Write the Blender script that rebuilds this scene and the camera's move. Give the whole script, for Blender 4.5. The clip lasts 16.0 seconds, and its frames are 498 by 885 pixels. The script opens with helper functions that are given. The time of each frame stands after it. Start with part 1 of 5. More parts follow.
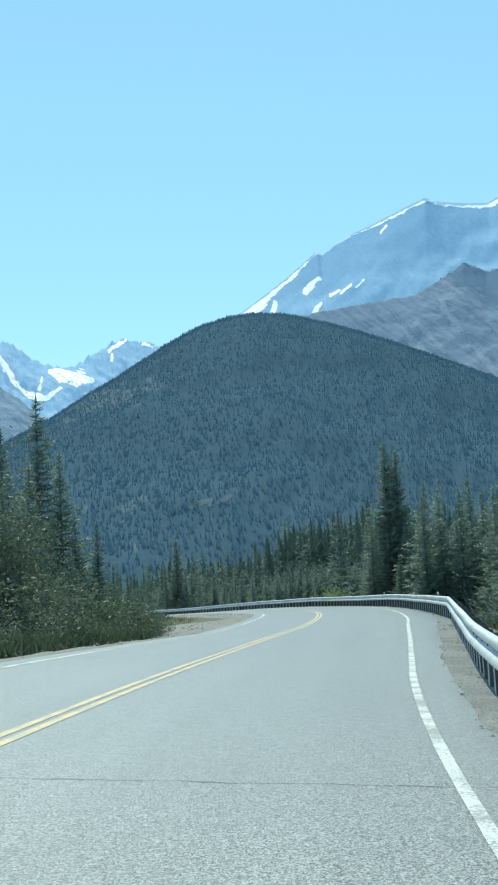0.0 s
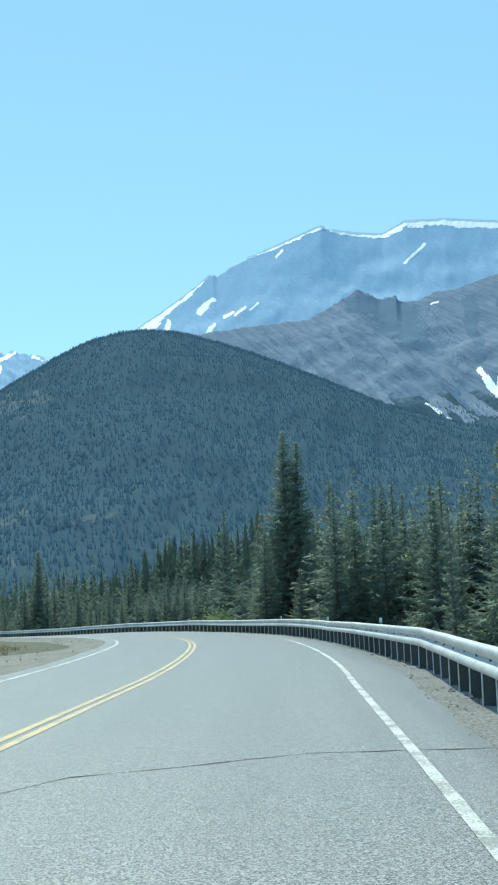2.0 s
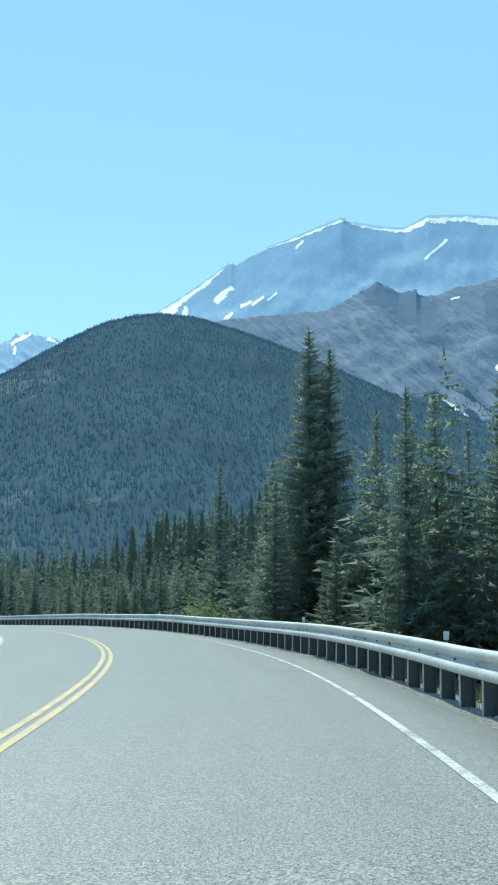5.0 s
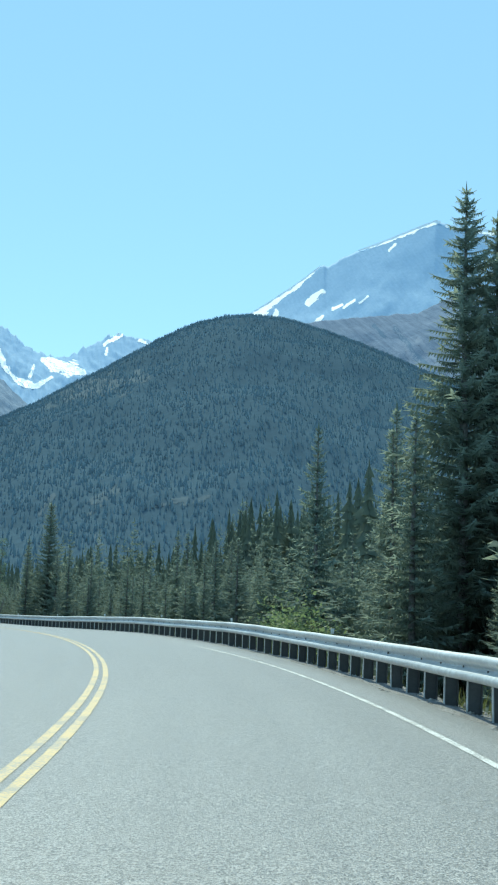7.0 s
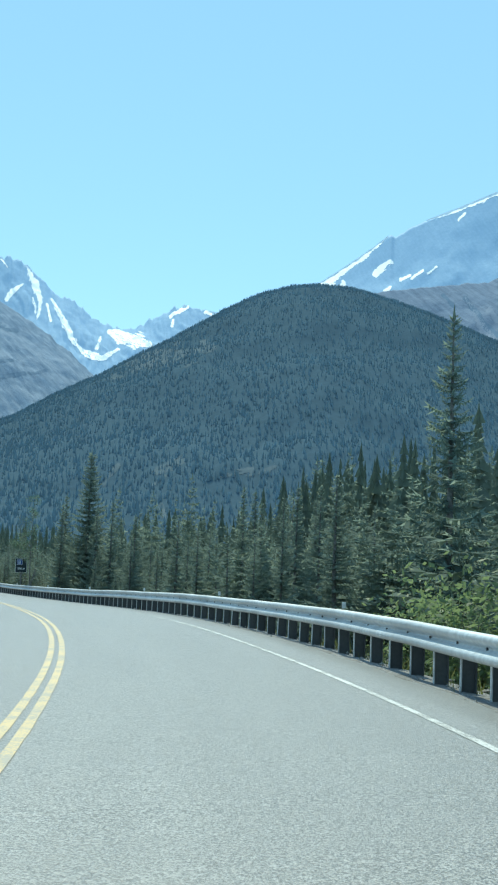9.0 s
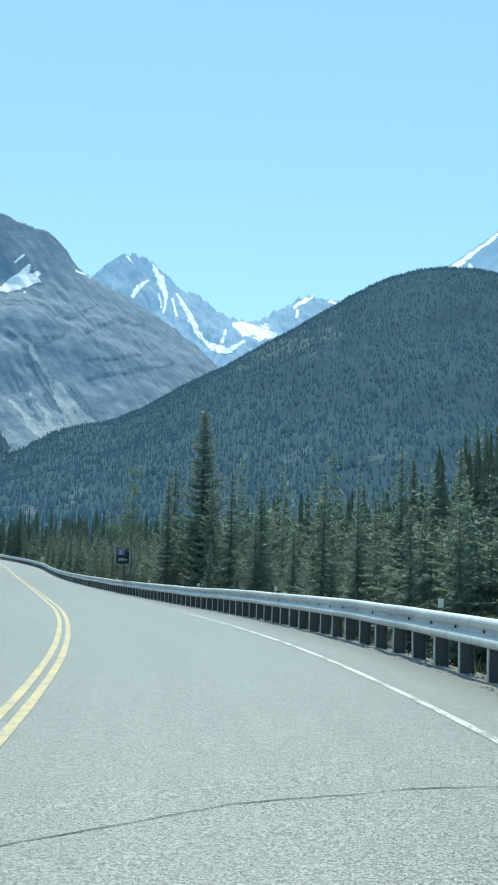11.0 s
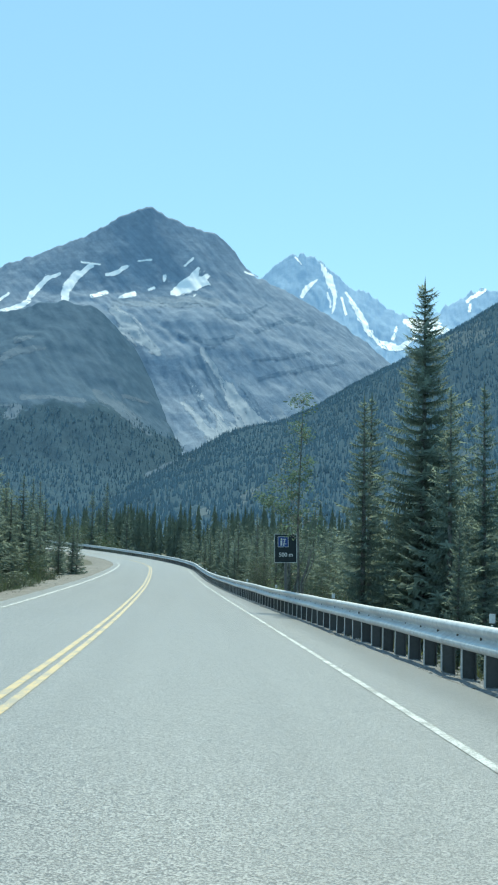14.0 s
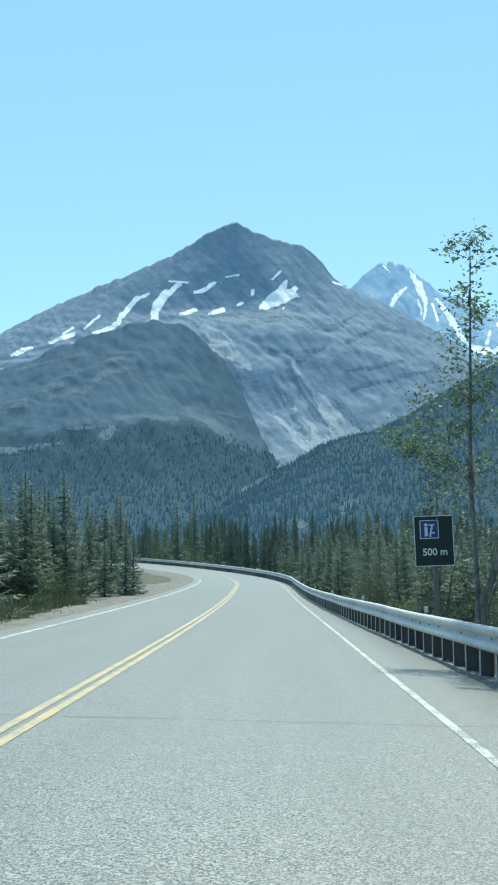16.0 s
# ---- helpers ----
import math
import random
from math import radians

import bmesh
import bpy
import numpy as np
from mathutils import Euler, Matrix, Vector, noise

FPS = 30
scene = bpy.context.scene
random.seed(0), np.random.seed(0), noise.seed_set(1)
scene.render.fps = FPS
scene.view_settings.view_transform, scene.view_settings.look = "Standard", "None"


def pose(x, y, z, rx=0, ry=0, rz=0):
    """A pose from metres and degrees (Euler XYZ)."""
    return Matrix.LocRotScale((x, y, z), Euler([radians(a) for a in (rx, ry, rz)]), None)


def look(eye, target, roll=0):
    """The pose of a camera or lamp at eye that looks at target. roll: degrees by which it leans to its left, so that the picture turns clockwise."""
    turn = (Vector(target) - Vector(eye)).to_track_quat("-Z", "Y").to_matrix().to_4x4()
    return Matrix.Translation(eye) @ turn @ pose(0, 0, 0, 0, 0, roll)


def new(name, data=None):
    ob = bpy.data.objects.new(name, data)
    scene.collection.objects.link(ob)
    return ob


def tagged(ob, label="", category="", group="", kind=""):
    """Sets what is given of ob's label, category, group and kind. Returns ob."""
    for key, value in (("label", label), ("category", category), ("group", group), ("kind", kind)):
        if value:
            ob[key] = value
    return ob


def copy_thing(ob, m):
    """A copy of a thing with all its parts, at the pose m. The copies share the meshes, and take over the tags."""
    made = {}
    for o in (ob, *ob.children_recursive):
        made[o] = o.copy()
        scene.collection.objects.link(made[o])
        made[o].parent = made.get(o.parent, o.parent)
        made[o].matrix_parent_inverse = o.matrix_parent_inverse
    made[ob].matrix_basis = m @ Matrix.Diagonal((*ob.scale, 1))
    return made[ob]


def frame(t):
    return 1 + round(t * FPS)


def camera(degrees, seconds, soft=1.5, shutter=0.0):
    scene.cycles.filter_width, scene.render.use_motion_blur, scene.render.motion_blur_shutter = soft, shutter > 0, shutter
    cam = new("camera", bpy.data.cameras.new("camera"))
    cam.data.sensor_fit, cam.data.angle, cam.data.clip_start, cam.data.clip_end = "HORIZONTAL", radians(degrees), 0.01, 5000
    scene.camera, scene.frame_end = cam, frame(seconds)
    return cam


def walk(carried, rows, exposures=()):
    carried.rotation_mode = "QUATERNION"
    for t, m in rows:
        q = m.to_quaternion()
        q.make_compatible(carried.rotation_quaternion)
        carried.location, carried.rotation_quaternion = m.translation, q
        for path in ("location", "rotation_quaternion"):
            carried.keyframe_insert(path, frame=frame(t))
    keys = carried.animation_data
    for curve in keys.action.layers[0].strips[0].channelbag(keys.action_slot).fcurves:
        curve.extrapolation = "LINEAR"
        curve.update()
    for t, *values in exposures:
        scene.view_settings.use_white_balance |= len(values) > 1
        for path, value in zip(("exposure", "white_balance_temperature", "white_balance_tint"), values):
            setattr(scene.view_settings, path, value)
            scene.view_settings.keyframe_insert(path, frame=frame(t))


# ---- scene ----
# ---- camera and drive ----
cam = camera(24.88, 16.0, soft=2.1)
PATH = [
    (0.0, pose(1.287, -0.046, 1.112, 97.006, 3.222, 0.413)),
    (0.5, pose(1.464, 4.281, 1.040, 97.150, 2.956, -1.175)),
    (1.0, pose(1.735, 8.605, 0.979, 97.396, 2.706, -2.734)),
    (1.5, pose(2.100, 12.922, 0.927, 97.608, 2.360, -4.116)),
    (2.0, pose(2.559, 17.232, 0.886, 97.808, 1.961, -5.415)),
    (2.5, pose(3.086, 21.523, 0.855, 97.880, 1.713, -6.585)),
    (3.0, pose(3.613, 25.820, 0.822, 97.772, 1.146, -7.277)),
    (3.5, pose(4.139, 30.118, 0.784, 97.626, 0.795, -7.174)),
    (6.0, pose(5.713, 50.904, 0.535, 97.344, -1.263, -3.058)),
    (6.5, pose(5.850, 55.076, 0.492, 97.418, -1.738, -1.984)),
    (7.0, pose(5.893, 59.248, 0.448, 97.492, -1.805, -0.734)),
    (7.5, pose(5.816, 63.416, 0.397, 97.545, -2.483, 0.170)),
    (8.0, pose(5.618, 67.575, 0.339, 97.080, -2.669, 0.795)),
    (10.5, pose(3.467, 89.065, -0.025, 95.270, -1.767, 7.120)),
    (11.0, pose(2.661, 93.400, -0.100, 95.317, -1.733, 9.103)),
    (11.5, pose(1.739, 97.714, -0.180, 95.301, -1.766, 10.855)),
    (12.0, pose(0.706, 102.002, -0.266, 95.340, -2.011, 12.399)),
    (12.5, pose(-0.336, 106.365, -0.360, 95.422, -2.109, 14.061)),
    (13.0, pose(-1.493, 110.701, -0.459, 95.462, -2.037, 15.684)),
    (13.5, pose(-2.740, 115.017, -0.564, 95.376, -1.697, 16.863)),
    (14.0, pose(-4.055, 119.315, -0.673, 95.131, -1.358, 17.886)),
    (14.5, pose(-5.437, 123.495, -0.784, 94.904, -0.740, 18.984)),
    (15.0, pose(-6.882, 127.655, -0.898, 95.013, -0.333, 20.260)),
    (15.5, pose(-8.372, 131.797, -1.012, 95.412, -0.092, 21.659)),
    (16.0, pose(-9.872, 135.933, -1.120, 95.836, 0.590, 22.917)),
]
walk(cam, PATH, exposures=((0.0, 0.62, 6380.0, -12.0), (8.0, 0.62, 6380.0, -12.0), (11.0, 0.62, 6520.0, -11.0), (16.0, 0.62, 6520.0, -11.0)))

# ---- daylight ----
SUN_AZ, SUN_EL = -13.0, 55.0          # degrees from +y towards +x, degrees up
world = bpy.data.worlds.new("sky")
scene.world = world
world.use_nodes = True
wn = world.node_tree
wn.nodes.clear()
sky = wn.nodes.new("ShaderNodeTexSky")
sky.sky_type = "NISHITA"
sky.sun_disc = False
sky.sun_elevation = radians(SUN_EL)
sky.sun_rotation = radians(SUN_AZ)
sky.altitude = 1600
sky.air_density = 1.0
sky.dust_density = 0.0
sky.ozone_density = 2.5
back = wn.nodes.new("ShaderNodeBackground")
back.inputs["Strength"].default_value = 0.145
wout = wn.nodes.new("ShaderNodeOutputWorld")
pale = wn.nodes.new("ShaderNodeMix")          # a thin even veil of dry air over the blue
pale.data_type = "RGBA"
pale.inputs[0].default_value = 0.55
pale.inputs[7].default_value = (1.92, 3.28, 5.0, 1)
wn.links.new(sky.outputs[0], pale.inputs[6])
wn.links.new(pale.outputs[2], back.inputs[0])
wn.links.new(back.outputs[0], wout.inputs[0])
sun = new("sun", bpy.data.lights.new("sun", "SUN"))
sun.data.energy = 3.0
sun.data.angle = radians(0.53)
sun.data.color = (1.0, 0.93, 0.82)
sa, se = radians(SUN_AZ), radians(SUN_EL)
sun.matrix_world = look((0, 0, 60), (-math.sin(sa) * math.cos(se) * 50, -math.cos(sa) * math.cos(se) * 50, 60 - math.sin(se) * 50))

# ---- materials ----
def link(nt, a, b):
    nt.links.new(a, b)


def shader(name, rough=0.8, metal=0.0, spec=0.4):
    m = bpy.data.materials.new(name)
    m.use_nodes = True
    nt = m.node_tree
    b = nt.nodes["Principled BSDF"]
    b.inputs["Roughness"].default_value = rough
    b.inputs["Metallic"].default_value = metal
    b.inputs["Specular IOR Level"].default_value = spec
    return m, nt, b


def coords(nt, scale=(1, 1, 1)):
    g = nt.nodes.new("ShaderNodeNewGeometry")
    mp = nt.nodes.new("ShaderNodeMapping")
    mp.inputs["Scale"].default_value = scale
    link(nt, g.outputs["Position"], mp.inputs["Vector"])
    return mp.outputs[0]


def noise_tex(nt, vec, scale, detail=4.0, rough=0.55):
    n = nt.nodes.new("ShaderNodeTexNoise")
    n.inputs["Scale"].default_value = scale
    n.inputs["Detail"].default_value = detail
    n.inputs["Roughness"].default_value = rough
    link(nt, vec, n.inputs["Vector"])
    return n.outputs["Fac"]


def ramp(nt, fac, stops):
    r = nt.nodes.new("ShaderNodeValToRGB")
    el = r.color_ramp.elements
    while len(el) < len(stops):
        el.new(0.5)
    for e, (p, c) in zip(el, stops):
        e.position, e.color = p, (*c, 1) if len(c) == 3 else c
    link(nt, fac, r.inputs[0])
    return r.outputs[0]


def mix(nt, fac, a, b, mode="MIX"):
    n = nt.nodes.new("ShaderNodeMix")
    n.data_type, n.blend_type = "RGBA", mode
    for sock, v in ((n.inputs[0], fac), (n.inputs[6], a), (n.inputs[7], b)):
        if isinstance(v, (int, float)):
            sock.default_value = v
        elif isinstance(v, tuple):
            sock.default_value = (*v, 1)
        else:
            link(nt, v, sock)
    return n.outputs[2]


def math_node(nt, op, a, b=0.0, clamp=False):
    n = nt.nodes.new("ShaderNodeMath")
    n.operation, n.use_clamp = op, clamp
    for sock, v in ((n.inputs[0], a), (n.inputs[1], b)):
        if isinstance(v, (int, float)):
            sock.default_value = v
        else:
            link(nt, v, sock)
    return n.outputs[0]


def bump(nt, b, height, strength=0.4, dist=0.02):
    n = nt.nodes.new("ShaderNodeBump")
    n.inputs["Strength"].default_value = strength
    n.inputs["Distance"].default_value = dist
    link(nt, height, n.inputs["Height"])
    link(nt, n.outputs[0], b.inputs["Normal"])


def grained(name, dark, light, scale, rough=0.85, stain=None, bump_d=0.01, bump_s=0.4, metal=0.0, spec=0.3, coarse=None):
    """Grain between two colours, and a slower stain over it."""
    m, nt, b = shader(name, rough, metal, spec)
    v = coords(nt)
    n = noise_tex(nt, v, scale, 5)
    c = ramp(nt, n, [(0.32, dark), (0.68, light)])
    if stain:
        s = noise_tex(nt, v, coarse or scale / 14, 3)
        c = mix(nt, ramp(nt, s, [(0.42, (0, 0, 0)), (0.66, (1, 1, 1))]), c, mix(nt, 0.6, c, stain))
    link(nt, c, b.inputs["Base Color"])
    if bump_d:
        bump(nt, b, n, bump_s, bump_d)
    return m


def per_object(name, colors, rough=0.8, spec=0.3, scale=9.0, bump_d=0.0):
    """A colour drawn for each object and each island, with grain over it."""
    m, nt, b = shader(name, rough, 0, spec)
    info = nt.nodes.new("ShaderNodeObjectInfo")
    g = nt.nodes.new("ShaderNodeNewGeometry")
    f = math_node(nt, "ADD", math_node(nt, "MULTIPLY", info.outputs["Random"], 0.55), math_node(nt, "MULTIPLY", g.outputs["Random Per Island"], 0.45))
    k = len(colors)
    c = ramp(nt, f, [(i / (k - 1) * 0.9 + 0.05, q) for i, q in enumerate(colors)])
    n = noise_tex(nt, coords(nt), scale, 3)
    c = mix(nt, 0.5, c, ramp(nt, n, [(0.3, (0.6, 0.6, 0.6)), (0.7, (1, 1, 1))]), "MULTIPLY")
    link(nt, c, b.inputs["Base Color"])
    if bump_d:
        bump(nt, b, n, 0.5, bump_d)
    return m


def thin_leaf(m, share, color_gain=1.5):
    """Lets part of the light through a leaf's body."""
    nt = m.node_tree
    b = nt.nodes["Principled BSDF"]
    out = nt.nodes["Material Output"]
    t = nt.nodes.new("ShaderNodeBsdfTranslucent")
    src = b.inputs["Base Color"].links[0].from_socket
    c = mix(nt, 1.0, src, (color_gain, color_gain, color_gain * 0.92), "MULTIPLY")
    link(nt, c, t.inputs["Color"])
    s = nt.nodes.new("ShaderNodeMixShader")
    s.inputs[0].default_value = share
    link(nt, b.outputs[0], s.inputs[1])
    link(nt, t.outputs[0], s.inputs[2])
    link(nt, s.outputs[0], out.inputs["Surface"])
    return m


def asphalt_material():
    """Weathered asphalt: pale stones in dark binder; polished wheel tracks and a dirty outer edge. UV: metres across, metres along."""
    m, nt, b = shader("asphalt", 0.5, 0, 0.5)
    v = coords(nt)
    uv = nt.nodes.new("ShaderNodeUVMap")
    uv.uv_map = "road"
    sep = nt.nodes.new("ShaderNodeSeparateXYZ")
    link(nt, uv.outputs[0], sep.inputs[0])
    fine = math_node(nt, "ADD", math_node(nt, "MULTIPLY", noise_tex(nt, v, 88, 2, 0.6), 0.62), math_node(nt, "MULTIPLY", noise_tex(nt, v, 42, 2, 0.6), 0.38))
    mid = noise_tex(nt, v, 9, 4)
    slow = noise_tex(nt, v, 0.35, 4)
    c = ramp(nt, fine, [(0.41, (0.018, 0.017, 0.016)), (0.49, (0.200, 0.190, 0.178)), (0.575, (0.56, 0.53, 0.495))])
    c = mix(nt, ramp(nt, mid, [(0.35, (0, 0, 0)), (0.75, (0.35, 0.35, 0.35))]), c, (0.155, 0.147, 0.140))
    c = mix(nt, ramp(nt, slow, [(0.4, (0, 0, 0)), (0.7, (0.35, 0.35, 0.35))]), c, (0.235, 0.222, 0.21))
    # dirt and broken binder towards the outer edge, in tongues along the road
    tongues = nt.nodes.new("ShaderNodeMapping")
    tongues.inputs["Scale"].default_value = (2.2, 0.16, 1)
    link(nt, uv.outputs[0], tongues.inputs["Vector"])
    ragged = math_node(nt, "ADD", sep.outputs[0], math_node(nt, "MULTIPLY", math_node(nt, "SUBTRACT", noise_tex(nt, tongues.outputs[0], 1.0, 6, 0.65), 0.5), 0.9))
    outer = math_node(nt, "MULTIPLY", math_node(nt, "DIVIDE", math_node(nt, "SUBTRACT", ragged, 2.45), 0.5, True), 0.55)
    c = mix(nt, outer, c, (0.09, 0.085, 0.08))
    # oil and dust streaks along the lanes
    streak = nt.nodes.new("ShaderNodeMapping")
    streak.inputs["Scale"].default_value = (1.5, 0.05, 1)
    link(nt, uv.outputs[0], streak.inputs["Vector"])
    lane = noise_tex(nt, streak.outputs[0], 1.0, 4, 0.6)
    c = mix(nt, 0.5, c, ramp(nt, lane, [(0.35, (0.80, 0.80, 0.80)), (0.65, (1.06, 1.06, 1.06))]), "MULTIPLY")
    link(nt, c, b.inputs["Base Color"])
    link(nt, math_node(nt, "ADD", math_node(nt, "MULTIPLY", mid, 0.14), 0.36), b.inputs["Roughness"])
    bump(nt, b, fine, 1.0, 0.008)
    # sheen that brightens the asphalt at grazing view, for the far road's glare
    b.inputs["Sheen Weight"].default_value = 0.42
    b.inputs["Sheen Tint"].default_value = (1.0, 0.95, 0.88, 1)
    b.inputs["Sheen Roughness"].default_value = 0.35
    return m


def paint_material(name, paint, worn):
    m, nt, b = shader(name, 0.6, 0, 0.4)
    v = coords(nt)
    n = math_node(nt, "ADD", math_node(nt, "MULTIPLY", noise_tex(nt, v, 38, 5, 0.7), 0.6), math_node(nt, "MULTIPLY", noise_tex(nt, v, 2.2, 3), 0.4))
    c = mix(nt, ramp(nt, n, [(0.475, (0, 0, 0)), (0.555, (1, 1, 1))]), paint, worn)
    link(nt, c, b.inputs["Base Color"])
    bump(nt, b, n, 0.4, 0.004)
    return m


def mountain_material(name, rock, ledge, scree, forest, tree_line, blend, mottle=0.5, relief=0.5, steep=(0.66, 0.78), bearing=0.0, skew=0.8, streaks=0.5):
    """Rock, paler on its ledges, with scree where the slope eases, and forest below a ragged tree line."""
    m, nt, b = shader(name, 1.0, 0, 0.0)
    v = coords(nt)
    g = nt.nodes.new("ShaderNodeNewGeometry")
    place, facing = nt.nodes.new("ShaderNodeSeparateXYZ"), nt.nodes.new("ShaderNodeSeparateXYZ")
    link(nt, g.outputs["Position"], place.inputs[0])
    link(nt, g.outputs["Normal"], facing.inputs[0])
    slow, fine = noise_tex(nt, v, 0.011, 6, 0.62), noise_tex(nt, v, 0.06, 8, 0.7)
    c = mix(nt, ramp(nt, slow, [(0.30, (0, 0, 0)), (0.70, (1, 1, 1))]), rock, ledge)
    eased = math_node(nt, "ADD", facing.outputs[2], math_node(nt, "MULTIPLY", math_node(nt, "SUBTRACT", fine, 0.5), 0.35))
    c = mix(nt, ramp(nt, eased, [(steep[0], (0, 0, 0)), (steep[1], (1, 1, 1))]), c, scree)
    c = mix(nt, mottle, c, ramp(nt, fine, [(0.34, (0.66, 0.68, 0.70)), (0.62, (1.08, 1.07, 1.06))]), "MULTIPLY")
    cb, sb = math.cos(radians(bearing)), math.sin(radians(bearing))
    across = math_node(nt, "SUBTRACT", math_node(nt, "MULTIPLY", place.outputs[0], cb), math_node(nt, "MULTIPLY", place.outputs[1], sb))
    lean = nt.nodes.new("ShaderNodeCombineXYZ")
    link(nt, math_node(nt, "MULTIPLY", math_node(nt, "ADD", across, math_node(nt, "MULTIPLY", place.outputs[2], skew)), 0.11), lean.inputs[0])
    link(nt, math_node(nt, "MULTIPLY", place.outputs[2], 0.018), lean.inputs[1])
    falls = noise_tex(nt, lean.outputs[0], 1.0, 7, 0.68)
    c = mix(nt, streaks, c, ramp(nt, falls, [(0.38, (0.74, 0.76, 0.79)), (0.62, (1.16, 1.14, 1.12))]), "MULTIPLY")
    edge = math_node(nt, "ADD", place.outputs[2], math_node(nt, "MULTIPLY", math_node(nt, "SUBTRACT", noise_tex(nt, v, 0.008, 7, 0.7), 0.5), -blend * 3.0))
    f = math_node(nt, "DIVIDE", math_node(nt, "SUBTRACT", tree_line, edge), blend * 0.25, True)
    wood = mix(nt, ramp(nt, noise_tex(nt, coords(nt, (0.16, 0.16, 0.05)), 1.0, 5, 0.65), [(0.35, (0, 0, 0)), (0.7, (1, 1, 1))]), tuple(q * 0.86 for q in forest), tuple(q * 1.14 for q in forest))
    link(nt, mix(nt, f, c, wood), b.inputs["Base Color"])
    bump(nt, b, fine, relief, 9.0)
    return m


ASPHALT = asphalt_material()
WHITE_PAINT = paint_material("white_road_paint", (0.60, 0.60, 0.58), (0.27, 0.27, 0.26))
YELLOW_PAINT = paint_material("yellow_road_paint", (0.60, 0.455, 0.24), (0.36, 0.325, 0.27))
CRACK = grained("crack_sealant", (0.012, 0.012, 0.012), (0.04, 0.04, 0.04), 30, 0.7)
GRAVEL = grained("gravel", (0.12, 0.113, 0.102), (0.38, 0.355, 0.325), 22, 0.95, (0.18, 0.166, 0.142), 0.03, 0.9, coarse=0.9)
VERGE_GRAVEL = grained("dirty_verge_gravel", (0.09, 0.088, 0.086), (0.36, 0.35, 0.342), 26, 0.95, (0.125, 0.12, 0.112), 0.03, 0.9, coarse=0.9)
SOIL = grained("forest_floor", (0.075, 0.073, 0.053), (0.18, 0.165, 0.122), 2.5, 0.95, (0.10, 0.112, 0.066), 0.08, 0.8, coarse=0.15)
STEEL = grained("galvanised_steel", (0.51, 0.525, 0.52), (0.68, 0.695, 0.69), 9, 0.42, (0.42, 0.43, 0.43), 0.001, 0.2, metal=0.3, spec=0.5)
POST_WOOD = per_object("weathered_post_wood", [(0.16, 0.158, 0.15), (0.22, 0.215, 0.205), (0.29, 0.28, 0.27)], 0.85, 0.3, 24, 0.004)
# posts' dark tone, with the shade of their near sides in it
POST_DARK = per_object("dark_post", [(0.06, 0.063, 0.062), (0.085, 0.088, 0.086), (0.115, 0.118, 0.115)], 0.7, 0.4, 24, 0.001)
BOLT = grained("bolt_steel", (0.06, 0.06, 0.06), (0.14, 0.13, 0.12), 60, 0.5, metal=0.7)
REFLECTOR = grained("reflector_plate", (0.62, 0.64, 0.62), (0.75, 0.76, 0.74), 30, 0.4)
BARK = grained("spruce_bark", (0.12, 0.112, 0.104), (0.27, 0.255, 0.238), 12, 0.95, None, 0.02, 0.7)
ASPEN_BARK = grained("aspen_bark", (0.11, 0.11, 0.10), (0.30, 0.295, 0.27), 9, 0.8, (0.045, 0.045, 0.04), 0.01, 0.4)
NEEDLES = thin_leaf(per_object("spruce_needles", [(0.180, 0.230, 0.208), (0.206, 0.254, 0.222), (0.226, 0.270, 0.230), (0.246, 0.284, 0.236)], 0.95, 0.02, 3.0), 0.48, 1.55)
FAR_NEEDLES = thin_leaf(per_object("far_spruce_needles", [(0.175, 0.212, 0.178), (0.205, 0.24, 0.195), (0.225, 0.26, 0.205)], 0.95, 0.0, 0.6), 0.45, 1.5)
# haze is in these far conifers: bluish colour, and translucency that evens their shading
HAZY_NEEDLES = thin_leaf(per_object("hill_conifers", [(0.280, 0.376, 0.452), (0.290, 0.386, 0.462)], 1.0, 0.0, 0.05), 0.45, 1.15)
LEAVES = thin_leaf(per_object("bush_leaves", [(0.055, 0.085, 0.045), (0.085, 0.122, 0.06), (0.12, 0.15, 0.08)], 0.6, 0.4, 6.0), 0.35)
PALE_LEAVES = thin_leaf(per_object("willow_leaves", [(0.062, 0.082, 0.058), (0.095, 0.122, 0.082), (0.145, 0.17, 0.12)], 0.6, 0.4, 6.0), 0.35)
BRIGHT_LEAVES = thin_leaf(per_object("young_poplar_leaves", [(0.145, 0.195, 0.095), (0.19, 0.24, 0.12), (0.235, 0.285, 0.15)], 0.6, 0.4, 6.0), 0.42, 1.8)
ASPEN_LEAVES = thin_leaf(per_object("aspen_leaves", [(0.075, 0.118, 0.085), (0.105, 0.16, 0.115), (0.15, 0.21, 0.15)], 0.6, 0.4, 6.0), 0.45, 1.7)
UNDERBRUSH = thin_leaf(per_object("underbrush", [(0.055, 0.078, 0.048), (0.08, 0.10, 0.06), (0.11, 0.125, 0.074)], 0.75, 0.3, 4.0), 0.3)
GRASS = thin_leaf(per_object("verge_grass", [(0.08, 0.10, 0.035), (0.15, 0.16, 0.06), (0.22, 0.20, 0.10)], 0.7, 0.3, 4.0), 0.35)
STONE = per_object("verge_stone", [(0.20, 0.19, 0.17), (0.32, 0.30, 0.27), (0.44, 0.42, 0.39)], 0.9, 0.3, 20)
DEADWOOD = grained("dead_wood", (0.22, 0.20, 0.18), (0.42, 0.40, 0.37), 20, 0.85)
SIGN_BOARD = grained("sign_board", (0.020, 0.030, 0.034), (0.030, 0.042, 0.046), 20, 0.5)
SIGN_BLUE = grained("sign_blue", (0.03, 0.06, 0.22), (0.04, 0.08, 0.28), 20, 0.45)
